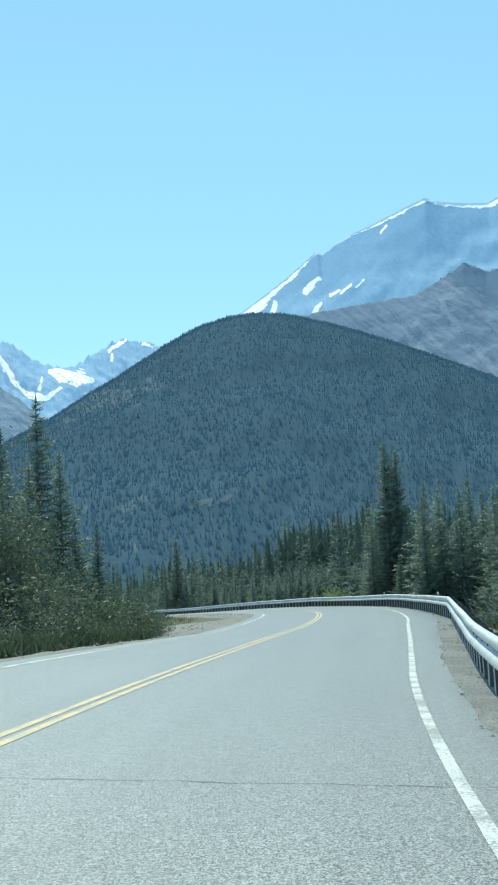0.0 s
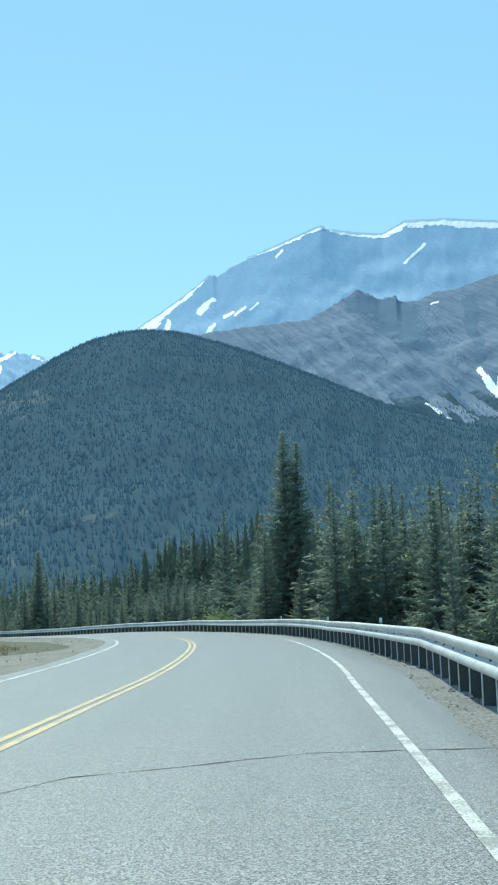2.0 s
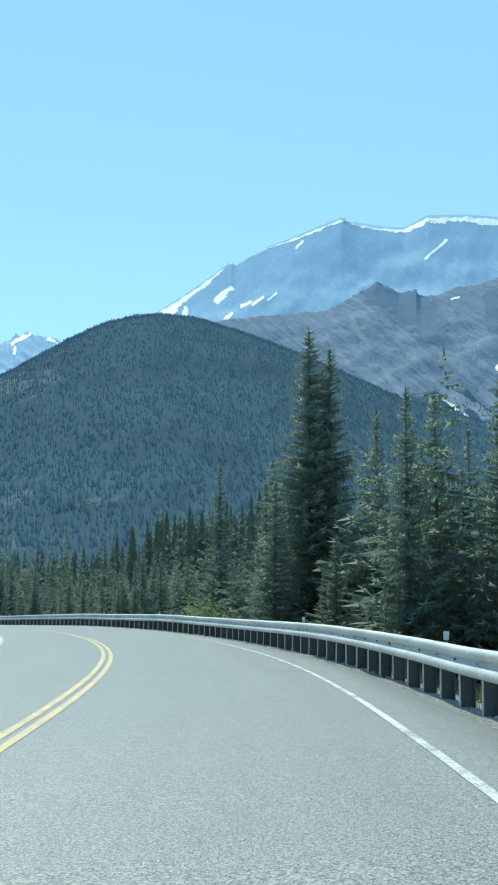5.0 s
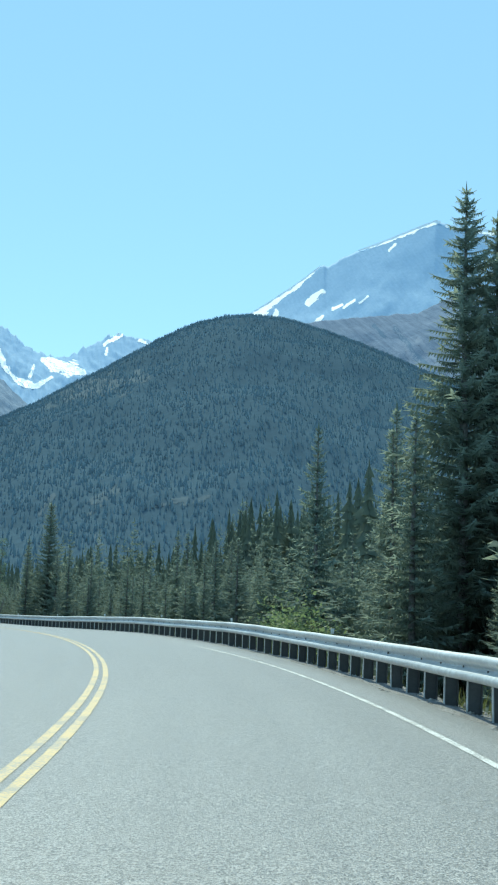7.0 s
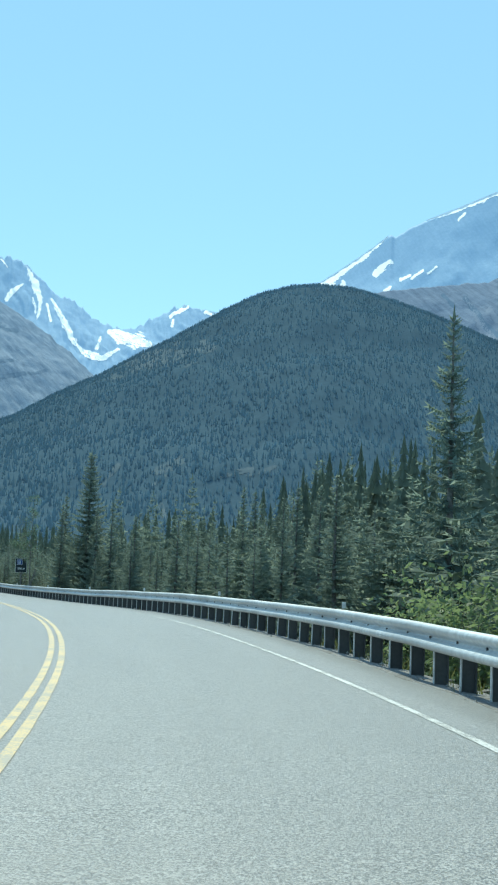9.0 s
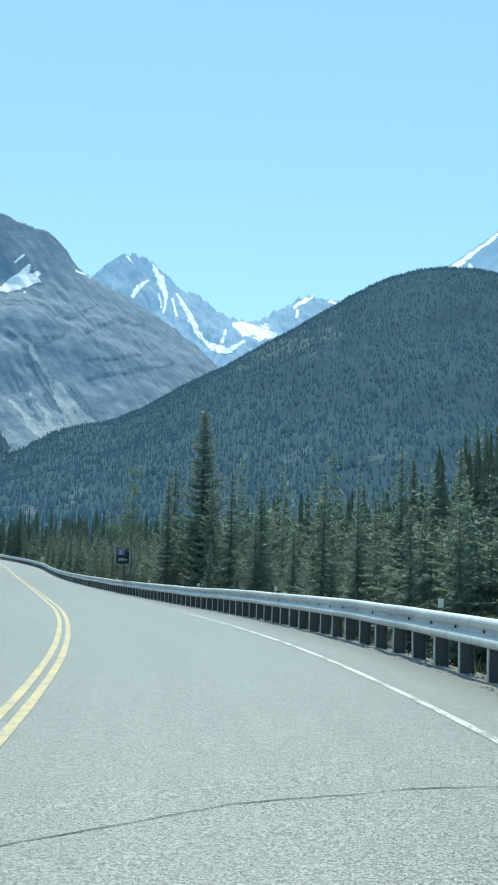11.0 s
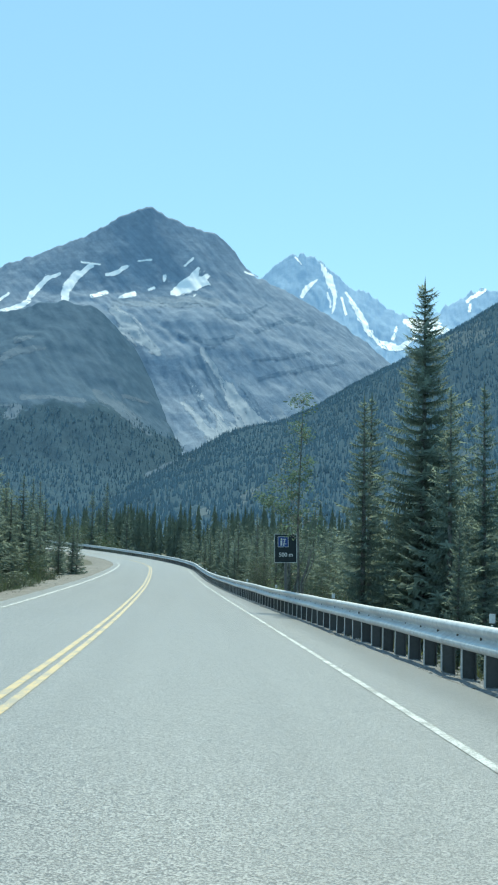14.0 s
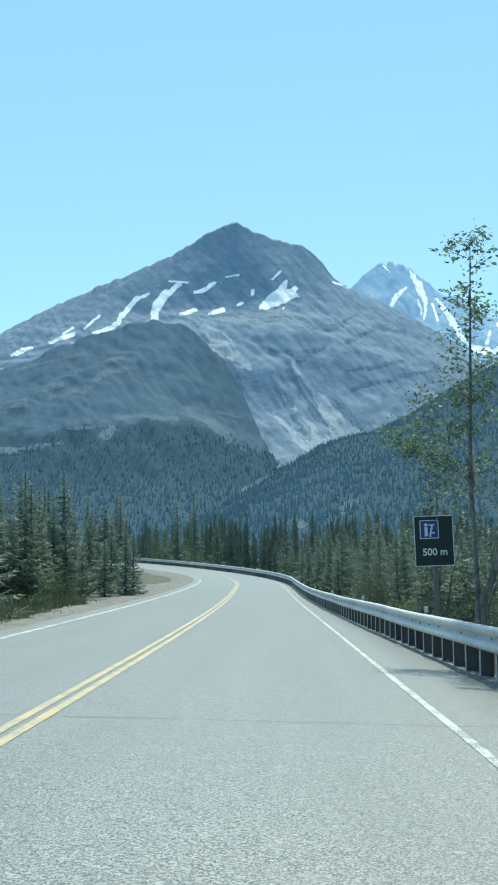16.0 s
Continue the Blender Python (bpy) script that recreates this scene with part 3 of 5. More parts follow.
def drape(mt, material, line, halves, view, label, name, category, broken=0.7):
    """A patch with a ragged edge lying on a mountain's face: along the line of (bearing, height at the crest's distance), seen from a place on the road.
    halves: half its width in metres at each of the line's places; broken: how far its edge and body break up."""
    dist, front, (az, zz) = mt["dist"], mt["front"], mt["crest"]
    k = dist * math.pi / 180
    pts = np.array([(a * k, z) for a, z in line], float)
    half = np.array(halves, float)
    cell = dist * 0.00052
    pad = half.max() * 1.9 + 2 * cell
    gx = np.arange(pts[:, 0].min() - pad, pts[:, 0].max() + pad, cell)
    gy = np.arange(pts[:, 1].min() - pad, pts[:, 1].max() + pad, cell)
    x, y = np.meshgrid(gx, gy)
    best = np.full(x.shape, 9.0)
    way = (pts[-1] - pts[0]) / max(1e-6, np.hypot(*(pts[-1] - pts[0])))
    along, across = x * way[0] + y * way[1], y * way[0] - x * way[1]
    wx = x + half.mean() * 0.6 * rough_noise(x / (half.mean() * 3 + 8), y / (half.mean() * 3 + 8), 71, 4, 0.6)
    wy = y + half.mean() * 0.6 * rough_noise(x / (half.mean() * 3 + 8), y / (half.mean() * 3 + 8), 72, 4, 0.6)
    for (p, q), (hp, hq) in zip(zip(pts, pts[1:]), zip(half, half[1:])):
        d = q - p
        s = np.clip(((wx - p[0]) * d[0] + (wy - p[1]) * d[1]) / max(1e-6, d @ d), 0, 1)
        best = np.minimum(best, np.hypot(wx - p[0] - s * d[0], wy - p[1] - s * d[1]) / (hp + (hq - hp) * s))
    best = best + broken * (0.8 * rough_noise(along / (42 * cell), across / (8 * cell), 73, 4, 0.65) + 0.4 * rough_noise(x / (40 * cell), y / (40 * cell), 74, 2))
    keep = best < 1.0
    inside = keep[:-1, :-1]
    if not inside.any():
        return
    # the lines of sight meet the face
    eye = np.array(view)
    q = np.radians(x / k)
    y = np.minimum(y, np.interp(x / k, az, zz) + cell * 2)
    far = np.stack([dist * np.sin(q), dist * np.cos(q), y], axis=2)
    n = 130
    reach = np.full(x.shape, 1.0)
    found = np.zeros(x.shape, bool)
    near_share = 1 - front * 0.92 / dist
    for j in range(n):
        s = near_share + (1 - near_share) * j / (n - 1)
        p = eye + (far - eye) * s
        hit = (mt["sample"](np.degrees(np.arctan2(p[..., 0], p[..., 1])), np.hypot(p[..., 0], p[..., 1])) >= p[..., 2]) & ~found
        reach[hit] = s
        found |= hit
    back_by = (1 - near_share) / (n - 1)
    lo, hi = reach - back_by, reach.copy()
    for _ in range(6):
        s = (lo + hi) / 2
        p = eye + (far - eye) * s[..., None]
        under = mt["sample"](np.degrees(np.arctan2(p[..., 0], p[..., 1])), np.hypot(p[..., 0], p[..., 1])) >= p[..., 2]
        lo, hi = np.where(under, lo, s), np.where(under, s, hi)
    reach = np.where(found, lo, 1.0)
    blur = reach.copy()
    for _ in range(3):
        b = np.pad(blur, 1, mode="edge")
        blur = (b[:-2, 1:-1] + b[2:, 1:-1] + b[1:-1, :-2] + b[1:-1, 2:] + 2 * blur) / 6
    reach = np.minimum(blur, reach) - 0.0003
    places = (eye + (far - eye) * reach[..., None]).reshape(-1, 3)
    faces = array_faces(*x.shape)[inside.ravel()]
    used, inverse = np.unique(faces, return_inverse=True)
    tagged(new(name, sheet(name, places[used], inverse.reshape(-1, 4), material)), label, category, kind="structure")


FLANK = [(0, 1.0), (0.12, 0.84), (0.3, 0.60), (0.6, 0.25), (1, 0.0)]
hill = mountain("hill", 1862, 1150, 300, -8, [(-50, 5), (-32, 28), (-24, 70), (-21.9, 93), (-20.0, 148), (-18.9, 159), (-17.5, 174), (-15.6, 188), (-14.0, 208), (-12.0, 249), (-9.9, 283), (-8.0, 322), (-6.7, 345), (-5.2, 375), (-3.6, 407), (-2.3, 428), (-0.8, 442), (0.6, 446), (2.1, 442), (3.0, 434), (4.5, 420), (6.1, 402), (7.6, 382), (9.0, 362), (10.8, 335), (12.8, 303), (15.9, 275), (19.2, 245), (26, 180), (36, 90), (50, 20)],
                [(0, 1.0), (0.1, 0.93), (0.3, 0.74), (0.6, 0.42), (1, 0.0)], HILL, "dark conifer-covered hill coloured blue for haze", 1, (190.0, 6.0), 0.0, 1.0, step=0.16, rows=90)
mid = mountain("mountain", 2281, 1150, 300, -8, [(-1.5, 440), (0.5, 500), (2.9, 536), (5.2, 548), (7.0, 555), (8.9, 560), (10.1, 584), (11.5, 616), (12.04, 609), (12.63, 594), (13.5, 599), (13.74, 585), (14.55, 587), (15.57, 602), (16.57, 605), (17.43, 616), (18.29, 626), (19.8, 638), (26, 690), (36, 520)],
               FLANK, HAZY_MID_ROCK, "brown scree mountain hazed blue with a notched rocky crest", 2, (26.0, 2.2), 0.95, 1.4, step=0.1, rows=130)
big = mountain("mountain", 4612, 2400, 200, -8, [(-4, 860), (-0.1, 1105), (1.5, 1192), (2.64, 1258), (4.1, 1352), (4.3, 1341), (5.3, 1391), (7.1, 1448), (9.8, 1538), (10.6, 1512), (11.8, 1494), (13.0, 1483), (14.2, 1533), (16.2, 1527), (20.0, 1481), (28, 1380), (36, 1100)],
               [(0, 1.0), (0.10, 0.84), (0.3, 0.54), (0.6, 0.22), (1, 0)], HAZY_FAR_ROCK, "tall far rock wall with a snow-covered crest", 3, (70.0, 3.0), 0.15, 2.5, step=0.07, rows=90)
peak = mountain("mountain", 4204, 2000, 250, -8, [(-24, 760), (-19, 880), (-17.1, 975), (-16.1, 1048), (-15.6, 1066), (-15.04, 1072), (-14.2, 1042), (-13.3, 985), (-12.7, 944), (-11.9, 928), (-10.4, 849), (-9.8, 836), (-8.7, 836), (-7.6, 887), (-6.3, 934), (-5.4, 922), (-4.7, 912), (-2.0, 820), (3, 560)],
                [(0, 1.0), (0.10, 0.87), (0.3, 0.6), (0.6, 0.3), (1, 0)], HAZY_FAR_ROCK, "far jagged peak with snow gullies above a snowy saddle", 4, (110.0, 26.0), 0.3, 9.0, (3.0, 40.0), step=0.07, rows=110)
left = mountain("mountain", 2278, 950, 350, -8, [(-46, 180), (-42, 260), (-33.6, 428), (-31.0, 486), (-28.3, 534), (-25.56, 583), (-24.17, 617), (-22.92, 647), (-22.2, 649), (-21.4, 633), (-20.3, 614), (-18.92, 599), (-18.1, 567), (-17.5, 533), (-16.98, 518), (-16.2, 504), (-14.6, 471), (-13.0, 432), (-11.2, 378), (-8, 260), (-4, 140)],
                [(0, 1.0), (0.17, 0.70), (0.25, 0.64), (0.5, 0.38), (0.78, 0.13), (1, 0)], HAZY_LEFT_ROCK, "banded grey rock pyramid with snowfields", 5, (30.0, 4.5), 0.85, 2.8, (2.3, 26.0),
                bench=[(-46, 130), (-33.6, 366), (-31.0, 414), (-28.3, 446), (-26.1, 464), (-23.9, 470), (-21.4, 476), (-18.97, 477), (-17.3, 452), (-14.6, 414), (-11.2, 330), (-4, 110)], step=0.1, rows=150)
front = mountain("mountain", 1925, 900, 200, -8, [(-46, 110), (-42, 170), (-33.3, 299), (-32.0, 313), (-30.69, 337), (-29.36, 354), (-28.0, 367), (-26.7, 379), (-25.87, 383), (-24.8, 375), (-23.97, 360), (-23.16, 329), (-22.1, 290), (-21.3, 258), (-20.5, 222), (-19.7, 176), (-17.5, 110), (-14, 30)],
                 FLANK, HAZY_SHOULDER_ROCK, "dark rocky shoulder below the pyramid", 6, (34.0, 3.5), 0.6, 2.6, (1.2, 22.0), step=0.1, rows=120)

# places on the road from which each face is seen
VIEW_START, VIEW_EARLY, VIEW_BEND, VIEW_END = (1.3, 0.0, 1.1), (3.1, 21.5, 0.9), (2.7, 93.4, -0.1), (-9.9, 135.9, -1.1)
for line, halves in (
    ([(-26.33, 455), (-26.25, 482), (-25.84, 505), (-25.07, 528)], [6, 9, 8, 4]),
    ([(-25.56, 534), (-24.68, 531)], [2, 2]),
    ([(-29.24, 429), (-28.3, 442), (-27.86, 465)], [3, 6, 4]),
    ([(-27.86, 465), (-27.21, 499), (-26.61, 508)], [4, 5, 3]),
    ([(-31.26, 411), (-30.19, 429)], [3, 4]),
    ([(-33.11, 385), (-32.58, 394), (-32.16, 400)], [3, 6, 3]),
):
    drape(left, SNOW, line, halves, VIEW_END, "old snow lying in a gully of the grey pyramid", "snowfield", "snow")
for line, halves in (
    ([(-29.65, 440), (-28.98, 465)], [2, 3]),
    ([(-30.67, 429), (-30.24, 440)], [2, 2]),
    ([(-24.33, 512), (-23.86, 517), (-23.36, 530)], [3, 5, 3]),
    ([(-25.02, 468), (-24.33, 477)], [3, 4]),
    ([(-23.64, 469), (-22.96, 476)], [3, 4]),
    ([(-22.81, 541), (-22.2, 545)], [2, 2]),
    ([(-21.11, 483), (-20.34, 495), (-19.67, 510)], [6, 18, 16]),
    ([(-20.06, 517), (-19.83, 532)], [8, 3]),
    ([(-22.24, 486), (-22.02, 490)], [3, 3]),
    ([(-21.52, 513), (-21.55, 506)], [4, 3]),
    ([(-20.54, 536), (-20.18, 550)], [2, 3]),
    ([(-17.58, 527), (-16.98, 518)], [2, 2]),
):
    drape(left, SNOW, line, halves, VIEW_END, "old snow lying in a gully of the grey pyramid", "snowfield", "snow")
for line, halves in (
    ([(-14.17, 1039), (-13.71, 966), (-13.39, 908), (-13.56, 850)], [8, 14, 8, 4]),
    ([(-15.09, 908), (-14.83, 941), (-14.36, 970)], [6, 10, 4]),
    ([(-15.45, 1055), (-15.16, 1029)], [3, 3]),
    ([(-12.92, 926), (-12.23, 844), (-11.77, 782), (-11.42, 753)], [6, 10, 10, 8]),
    ([(-11.42, 749), (-10.75, 723), (-10.18, 719), (-9.49, 756)], [8, 14, 10, 4]),
):
    drape(peak, SNOW, line, halves, VIEW_BEND, "snow lying in a gully of the far peak", "snowfield", "snow")
for line, halves in (
    ([(-10.36, 796), (-10.57, 753)], [4, 6]),
    ([(-10.03, 820), (-9.22, 801), (-8.6, 794), (-7.96, 776)], [8, 25, 27, 10]),
    ([(-6.93, 888), (-6.15, 932)], [6, 10]),
    ([(-6.83, 854), (-6.78, 878)], [6, 4]),
    ([(-5.14, 912), (-4.72, 906)], [8, 10]),
    ([(-13.11, 905), (-12.88, 842)], [4, 4]),
    ([(-13.83, 923), (-13.63, 871)], [4, 4]),
):
    drape(peak, SNOW, line, halves, VIEW_BEND, "snow lying below the saddle of the far peak", "snowfield", "snow")
for line, halves in (
    ([(-0.12, 1089), (0.93, 1153), (1.81, 1205), (2.93, 1272), (3.98, 1349)], [23, 28, 18, 9, 5]),
    ([(1.61, 1105), (1.8, 1153)], [14, 7]),
    ([(3.35, 1180), (3.65, 1211), (4.09, 1234)], [9, 14, 9]),
    ([(3.76, 1097), (4.12, 1131)], [9, 9]),
    ([(4.65, 1161), (5.1, 1180)], [7, 5]),
    ([(5.18, 1167), (5.69, 1198)], [5, 7]),
    ([(5.98, 1187), (6.37, 1216)], [5, 7]),
):
    drape(big, SNOW, line, halves, VIEW_EARLY, "snow lying on the far rock wall", "snowfield", "snow")
for line, halves in (
    ([(5.91, 1414), (7.4, 1454), (8.9, 1509), (9.94, 1534)], [6, 9, 12, 9]),
    ([(10.43, 1513), (11.83, 1489), (13.0, 1478), (14.25, 1528)], [9, 12, 14, 18]),
    ([(14.48, 1521), (16.51, 1518), (18.49, 1488), (19.95, 1467)], [18, 22, 18, 22]),
    ([(14.04, 1353), (14.64, 1391), (15.12, 1425)], [5, 5, 7]),
    ([(7.44, 1410), (7.75, 1439)], [5, 5]),
):
    drape(big, SNOW, line, halves, VIEW_EARLY, "snow cap along the far crest", "snowfield", "snow")
for line, halves in (
    ([(17.47, 437), (17.98, 401), (18.62, 363)], [5, 9, 3]),
    ([(18.42, 417), (18.32, 391)], [3, 5]),
    ([(18.74, 353), (19.36, 329)], [2, 2]),
    ([(14.72, 374), (15.4, 353)], [2, 3]),
    ([(15.72, 343), (15.94, 338)], [2, 2]),
    ([(19.26, 558), (19.47, 587)], [3, 3]),
    ([(15.25, 577), (15.63, 580)], [2, 2]),
):
    drape(mid, SNOW, line, halves, VIEW_EARLY, "snow remnant in a scree gully", "snowfield", "snow")
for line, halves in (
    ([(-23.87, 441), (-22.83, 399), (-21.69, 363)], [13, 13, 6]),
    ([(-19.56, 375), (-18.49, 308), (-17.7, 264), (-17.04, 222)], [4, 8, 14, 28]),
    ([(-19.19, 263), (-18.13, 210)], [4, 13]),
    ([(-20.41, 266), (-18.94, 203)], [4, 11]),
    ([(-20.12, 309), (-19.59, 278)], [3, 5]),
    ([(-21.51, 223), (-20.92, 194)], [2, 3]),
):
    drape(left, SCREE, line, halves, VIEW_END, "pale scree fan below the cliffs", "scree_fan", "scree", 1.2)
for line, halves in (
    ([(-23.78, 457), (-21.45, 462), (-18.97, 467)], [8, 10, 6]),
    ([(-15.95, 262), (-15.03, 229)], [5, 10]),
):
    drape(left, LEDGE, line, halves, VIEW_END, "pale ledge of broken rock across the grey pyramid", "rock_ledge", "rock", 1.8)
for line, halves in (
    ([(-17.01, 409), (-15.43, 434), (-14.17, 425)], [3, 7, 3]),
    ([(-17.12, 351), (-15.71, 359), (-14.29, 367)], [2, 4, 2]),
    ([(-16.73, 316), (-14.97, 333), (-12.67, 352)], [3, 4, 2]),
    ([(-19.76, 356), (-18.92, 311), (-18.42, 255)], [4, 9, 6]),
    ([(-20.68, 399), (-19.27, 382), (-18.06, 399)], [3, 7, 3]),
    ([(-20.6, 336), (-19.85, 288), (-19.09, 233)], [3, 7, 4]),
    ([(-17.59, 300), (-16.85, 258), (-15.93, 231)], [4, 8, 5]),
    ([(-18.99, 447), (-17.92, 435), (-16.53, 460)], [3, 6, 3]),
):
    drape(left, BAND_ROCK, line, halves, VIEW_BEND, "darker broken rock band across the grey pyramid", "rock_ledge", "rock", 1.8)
for line, halves in (
    ([(-24.53, 237), (-23.19, 212), (-21.91, 173)], [6, 11, 4]),
    ([(-23.05, 232), (-21.98, 221)], [4, 3]),
    ([(-30.8, 262), (-29.35, 267), (-28.42, 297), (-26.95, 304)], [4, 5, 6, 3]),
    ([(-33.28, 244), (-32.11, 246)], [9, 6]),
    ([(-32.52, 300), (-30.95, 314), (-29.36, 328)], [2, 2, 2]),
    ([(-31.2, 268), (-30.41, 278)], [5, 5]),
    ([(-28.29, 315), (-27.48, 322)], [4, 2]),
):
    drape(front, SHOULDER_SCREE, line, halves, VIEW_END, "pale scree patch on the dark shoulder", "scree_fan", "scree", 1.6)
for line, halves in (
    ([(-27.88, 224), (-26.41, 226), (-25.07, 222)], [4, 3, 3]),
    ([(-28.41, 195), (-28.01, 206)], [7, 4]),
    ([(-33.25, 169), (-31.7, 174), (-30.39, 183)], [4, 3, 2]),
    ([(-30.13, 205), (-28.28, 210)], [2, 3]),
    ([(-21.87, 103), (-21.01, 122), (-20.21, 130)], [3, 4, 4]),
):
    drape(front, SHOULDER_SCREE, line, halves, VIEW_END, "thin bare strip between the woods", "scree_fan", "scree", 1.6)
for line, halves in (
    ([(11.23, 592), (12.38, 580), (13.38, 568), (14.22, 555)], [16, 18, 23, 18]),
    ([(12.77, 542), (14.18, 515), (14.99, 484)], [20, 34, 16]),
    ([(14.94, 560), (15.74, 511), (16.38, 463)], [11, 14, 9]),
    ([(17.1, 577), (17.28, 507), (17.64, 459)], [11, 10, 7]),
    ([(19.1, 606), (18.88, 548), (18.99, 490)], [16, 14, 9]),
):
    drape(mid, CLIFF, line, halves, VIEW_EARLY, "dark broken cliff on the scree mountain", "cliff", "cliff", 1.6)
# flat darker strips laid on the slope, drawn as gullies; nothing is cut
for line, halves in (
    ([(7.84, 527), (8.67, 479), (9.78, 436)], [5, 5, 3]),
    ([(10.43, 511), (11.25, 462), (12.63, 413)], [3, 5, 3]),
    ([(11.6, 520), (12.97, 459), (14.87, 380)], [3, 3, 3]),
    ([(14.94, 443), (16.28, 382), (17.35, 345)], [3, 5, 3]),
    ([(6.68, 534), (7.24, 510)], [5, 3]),
):
    drape(mid, CLIFF, line, halves, VIEW_EARLY, "narrow darker strip laid down the scree slope", "gully", "gully", 1.6)
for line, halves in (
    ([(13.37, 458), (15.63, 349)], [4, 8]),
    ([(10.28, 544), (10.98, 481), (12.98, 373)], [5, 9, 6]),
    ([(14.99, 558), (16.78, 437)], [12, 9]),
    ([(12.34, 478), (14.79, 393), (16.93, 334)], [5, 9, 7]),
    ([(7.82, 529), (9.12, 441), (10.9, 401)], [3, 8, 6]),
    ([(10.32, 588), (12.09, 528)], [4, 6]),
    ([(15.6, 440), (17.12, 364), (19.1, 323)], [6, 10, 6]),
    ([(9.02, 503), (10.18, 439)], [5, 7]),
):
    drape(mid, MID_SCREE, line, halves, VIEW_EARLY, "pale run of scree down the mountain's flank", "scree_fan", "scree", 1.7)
for line, halves in (
    ([(-9.27, 286), (-7.78, 309), (-6.14, 327), (-4.64, 341)], [7, 12, 11, 7]),
    ([(-20.56, 122), (-19.78, 129)], [4, 3]),
    ([(-19.65, 37), (-18.87, 46)], [5, 5]),
    ([(-17.3, 61), (-16.53, 81)], [6, 4]),
    ([(-9.52, 112), (-9.05, 137)], [4, 6]),
    ([(-7.07, 116), (-6.53, 130)], [4, 3]),
):
    drape(hill, OUTCROP, line, halves, VIEW_BEND, "bare pale rock showing between the hill conifers", "outcrop", "outcrop", 1.8)
for line, halves in (
    ([(-6.48, 127), (-5.6, 144)], [6, 7]),
    ([(-3.34, 126), (-2.18, 134)], [4, 6]),
    ([(-6.26, 76), (-6.0, 62)], [4, 4]),
    ([(-1.61, 133), (-1.02, 141)], [4, 4]),
):
    drape(hill, OUTCROP, line, halves, VIEW_START, "bare pale rock showing between the hill conifers", "outcrop", "outcrop", 1.8)


def hill_forest(name, count, bearings, reach, material, label, mt, seed, size, upto=900.0, crest=0.0):
    """Countless small conifers standing on a slope, fewer than upto metres high; crest: the share that stands along the crest."""
    r8 = np.random.RandomState(seed)
    a = r8.uniform(*bearings, count)
    u = r8.random_sample(count)
    r = mt["dist"] + 12 - np.where(r8.random_sample(count) < crest, 60.0, reach) * u
    z = mt["height"](a, r)
    t = np.radians(a) * mt["dist"]
    ragged = z + 45 * rough_noise(t / 160, (mt["dist"] - r) / 160, 91, 5, 0.6) < upto
    open_ground = rough_noise(t / 70, (mt["dist"] - r) / 70, 92, 4, 0.6) > 0.6
    keep = ragged & ~open_ground
    a, r, z = a[keep], r[keep], z[keep]
    n = len(a)
    h = r8.uniform(*size, n) * (0.6 + 0.4 * r8.random_sample(n))
    w = h * r8.uniform(0.17, 0.26, n)
    q, t0 = np.radians(a), r8.uniform(0, 6.28, n)
    c = np.stack([r * np.sin(q), r * np.cos(q), z - 1], axis=1)
    ring = [c + np.stack([w * np.cos(t0 + j * 2.0944), w * np.sin(t0 + j * 2.0944), 0 * w], axis=1) for j in range(3)]
    tip = c + np.stack([0 * h, 0 * h, h + 1], axis=1)
    vs = np.stack(ring + [tip], axis=1).reshape(-1, 3)
    o = np.arange(n) * 4
    fs = np.concatenate([np.stack([o + j, o + (j + 1) % 3, o + 3], axis=1) for j in range(3)])
    tagged(solid(name, vs.tolist(), fs.tolist(), material), label, "forest", kind="stuff")


hill_forest("hill_conifers", 42000, (-26, 24), 1120, HAZY_NEEDLES, "dense far conifers covering the dark hill", hill, 11, (4, 7.5), crest=0.22)
hill_forest("slope_conifers", 9000, (2, 24), 1000, HAZY_NEEDLES, "far conifers on the lower scree mountain", mid, 12, (4, 7.5), upto=300)
hill_forest("slope_conifers", 9000, (-36, -17), 800, HAZY_NEEDLES, "far conifers below the dark shoulder", front, 13, (4, 7.5), upto=150)


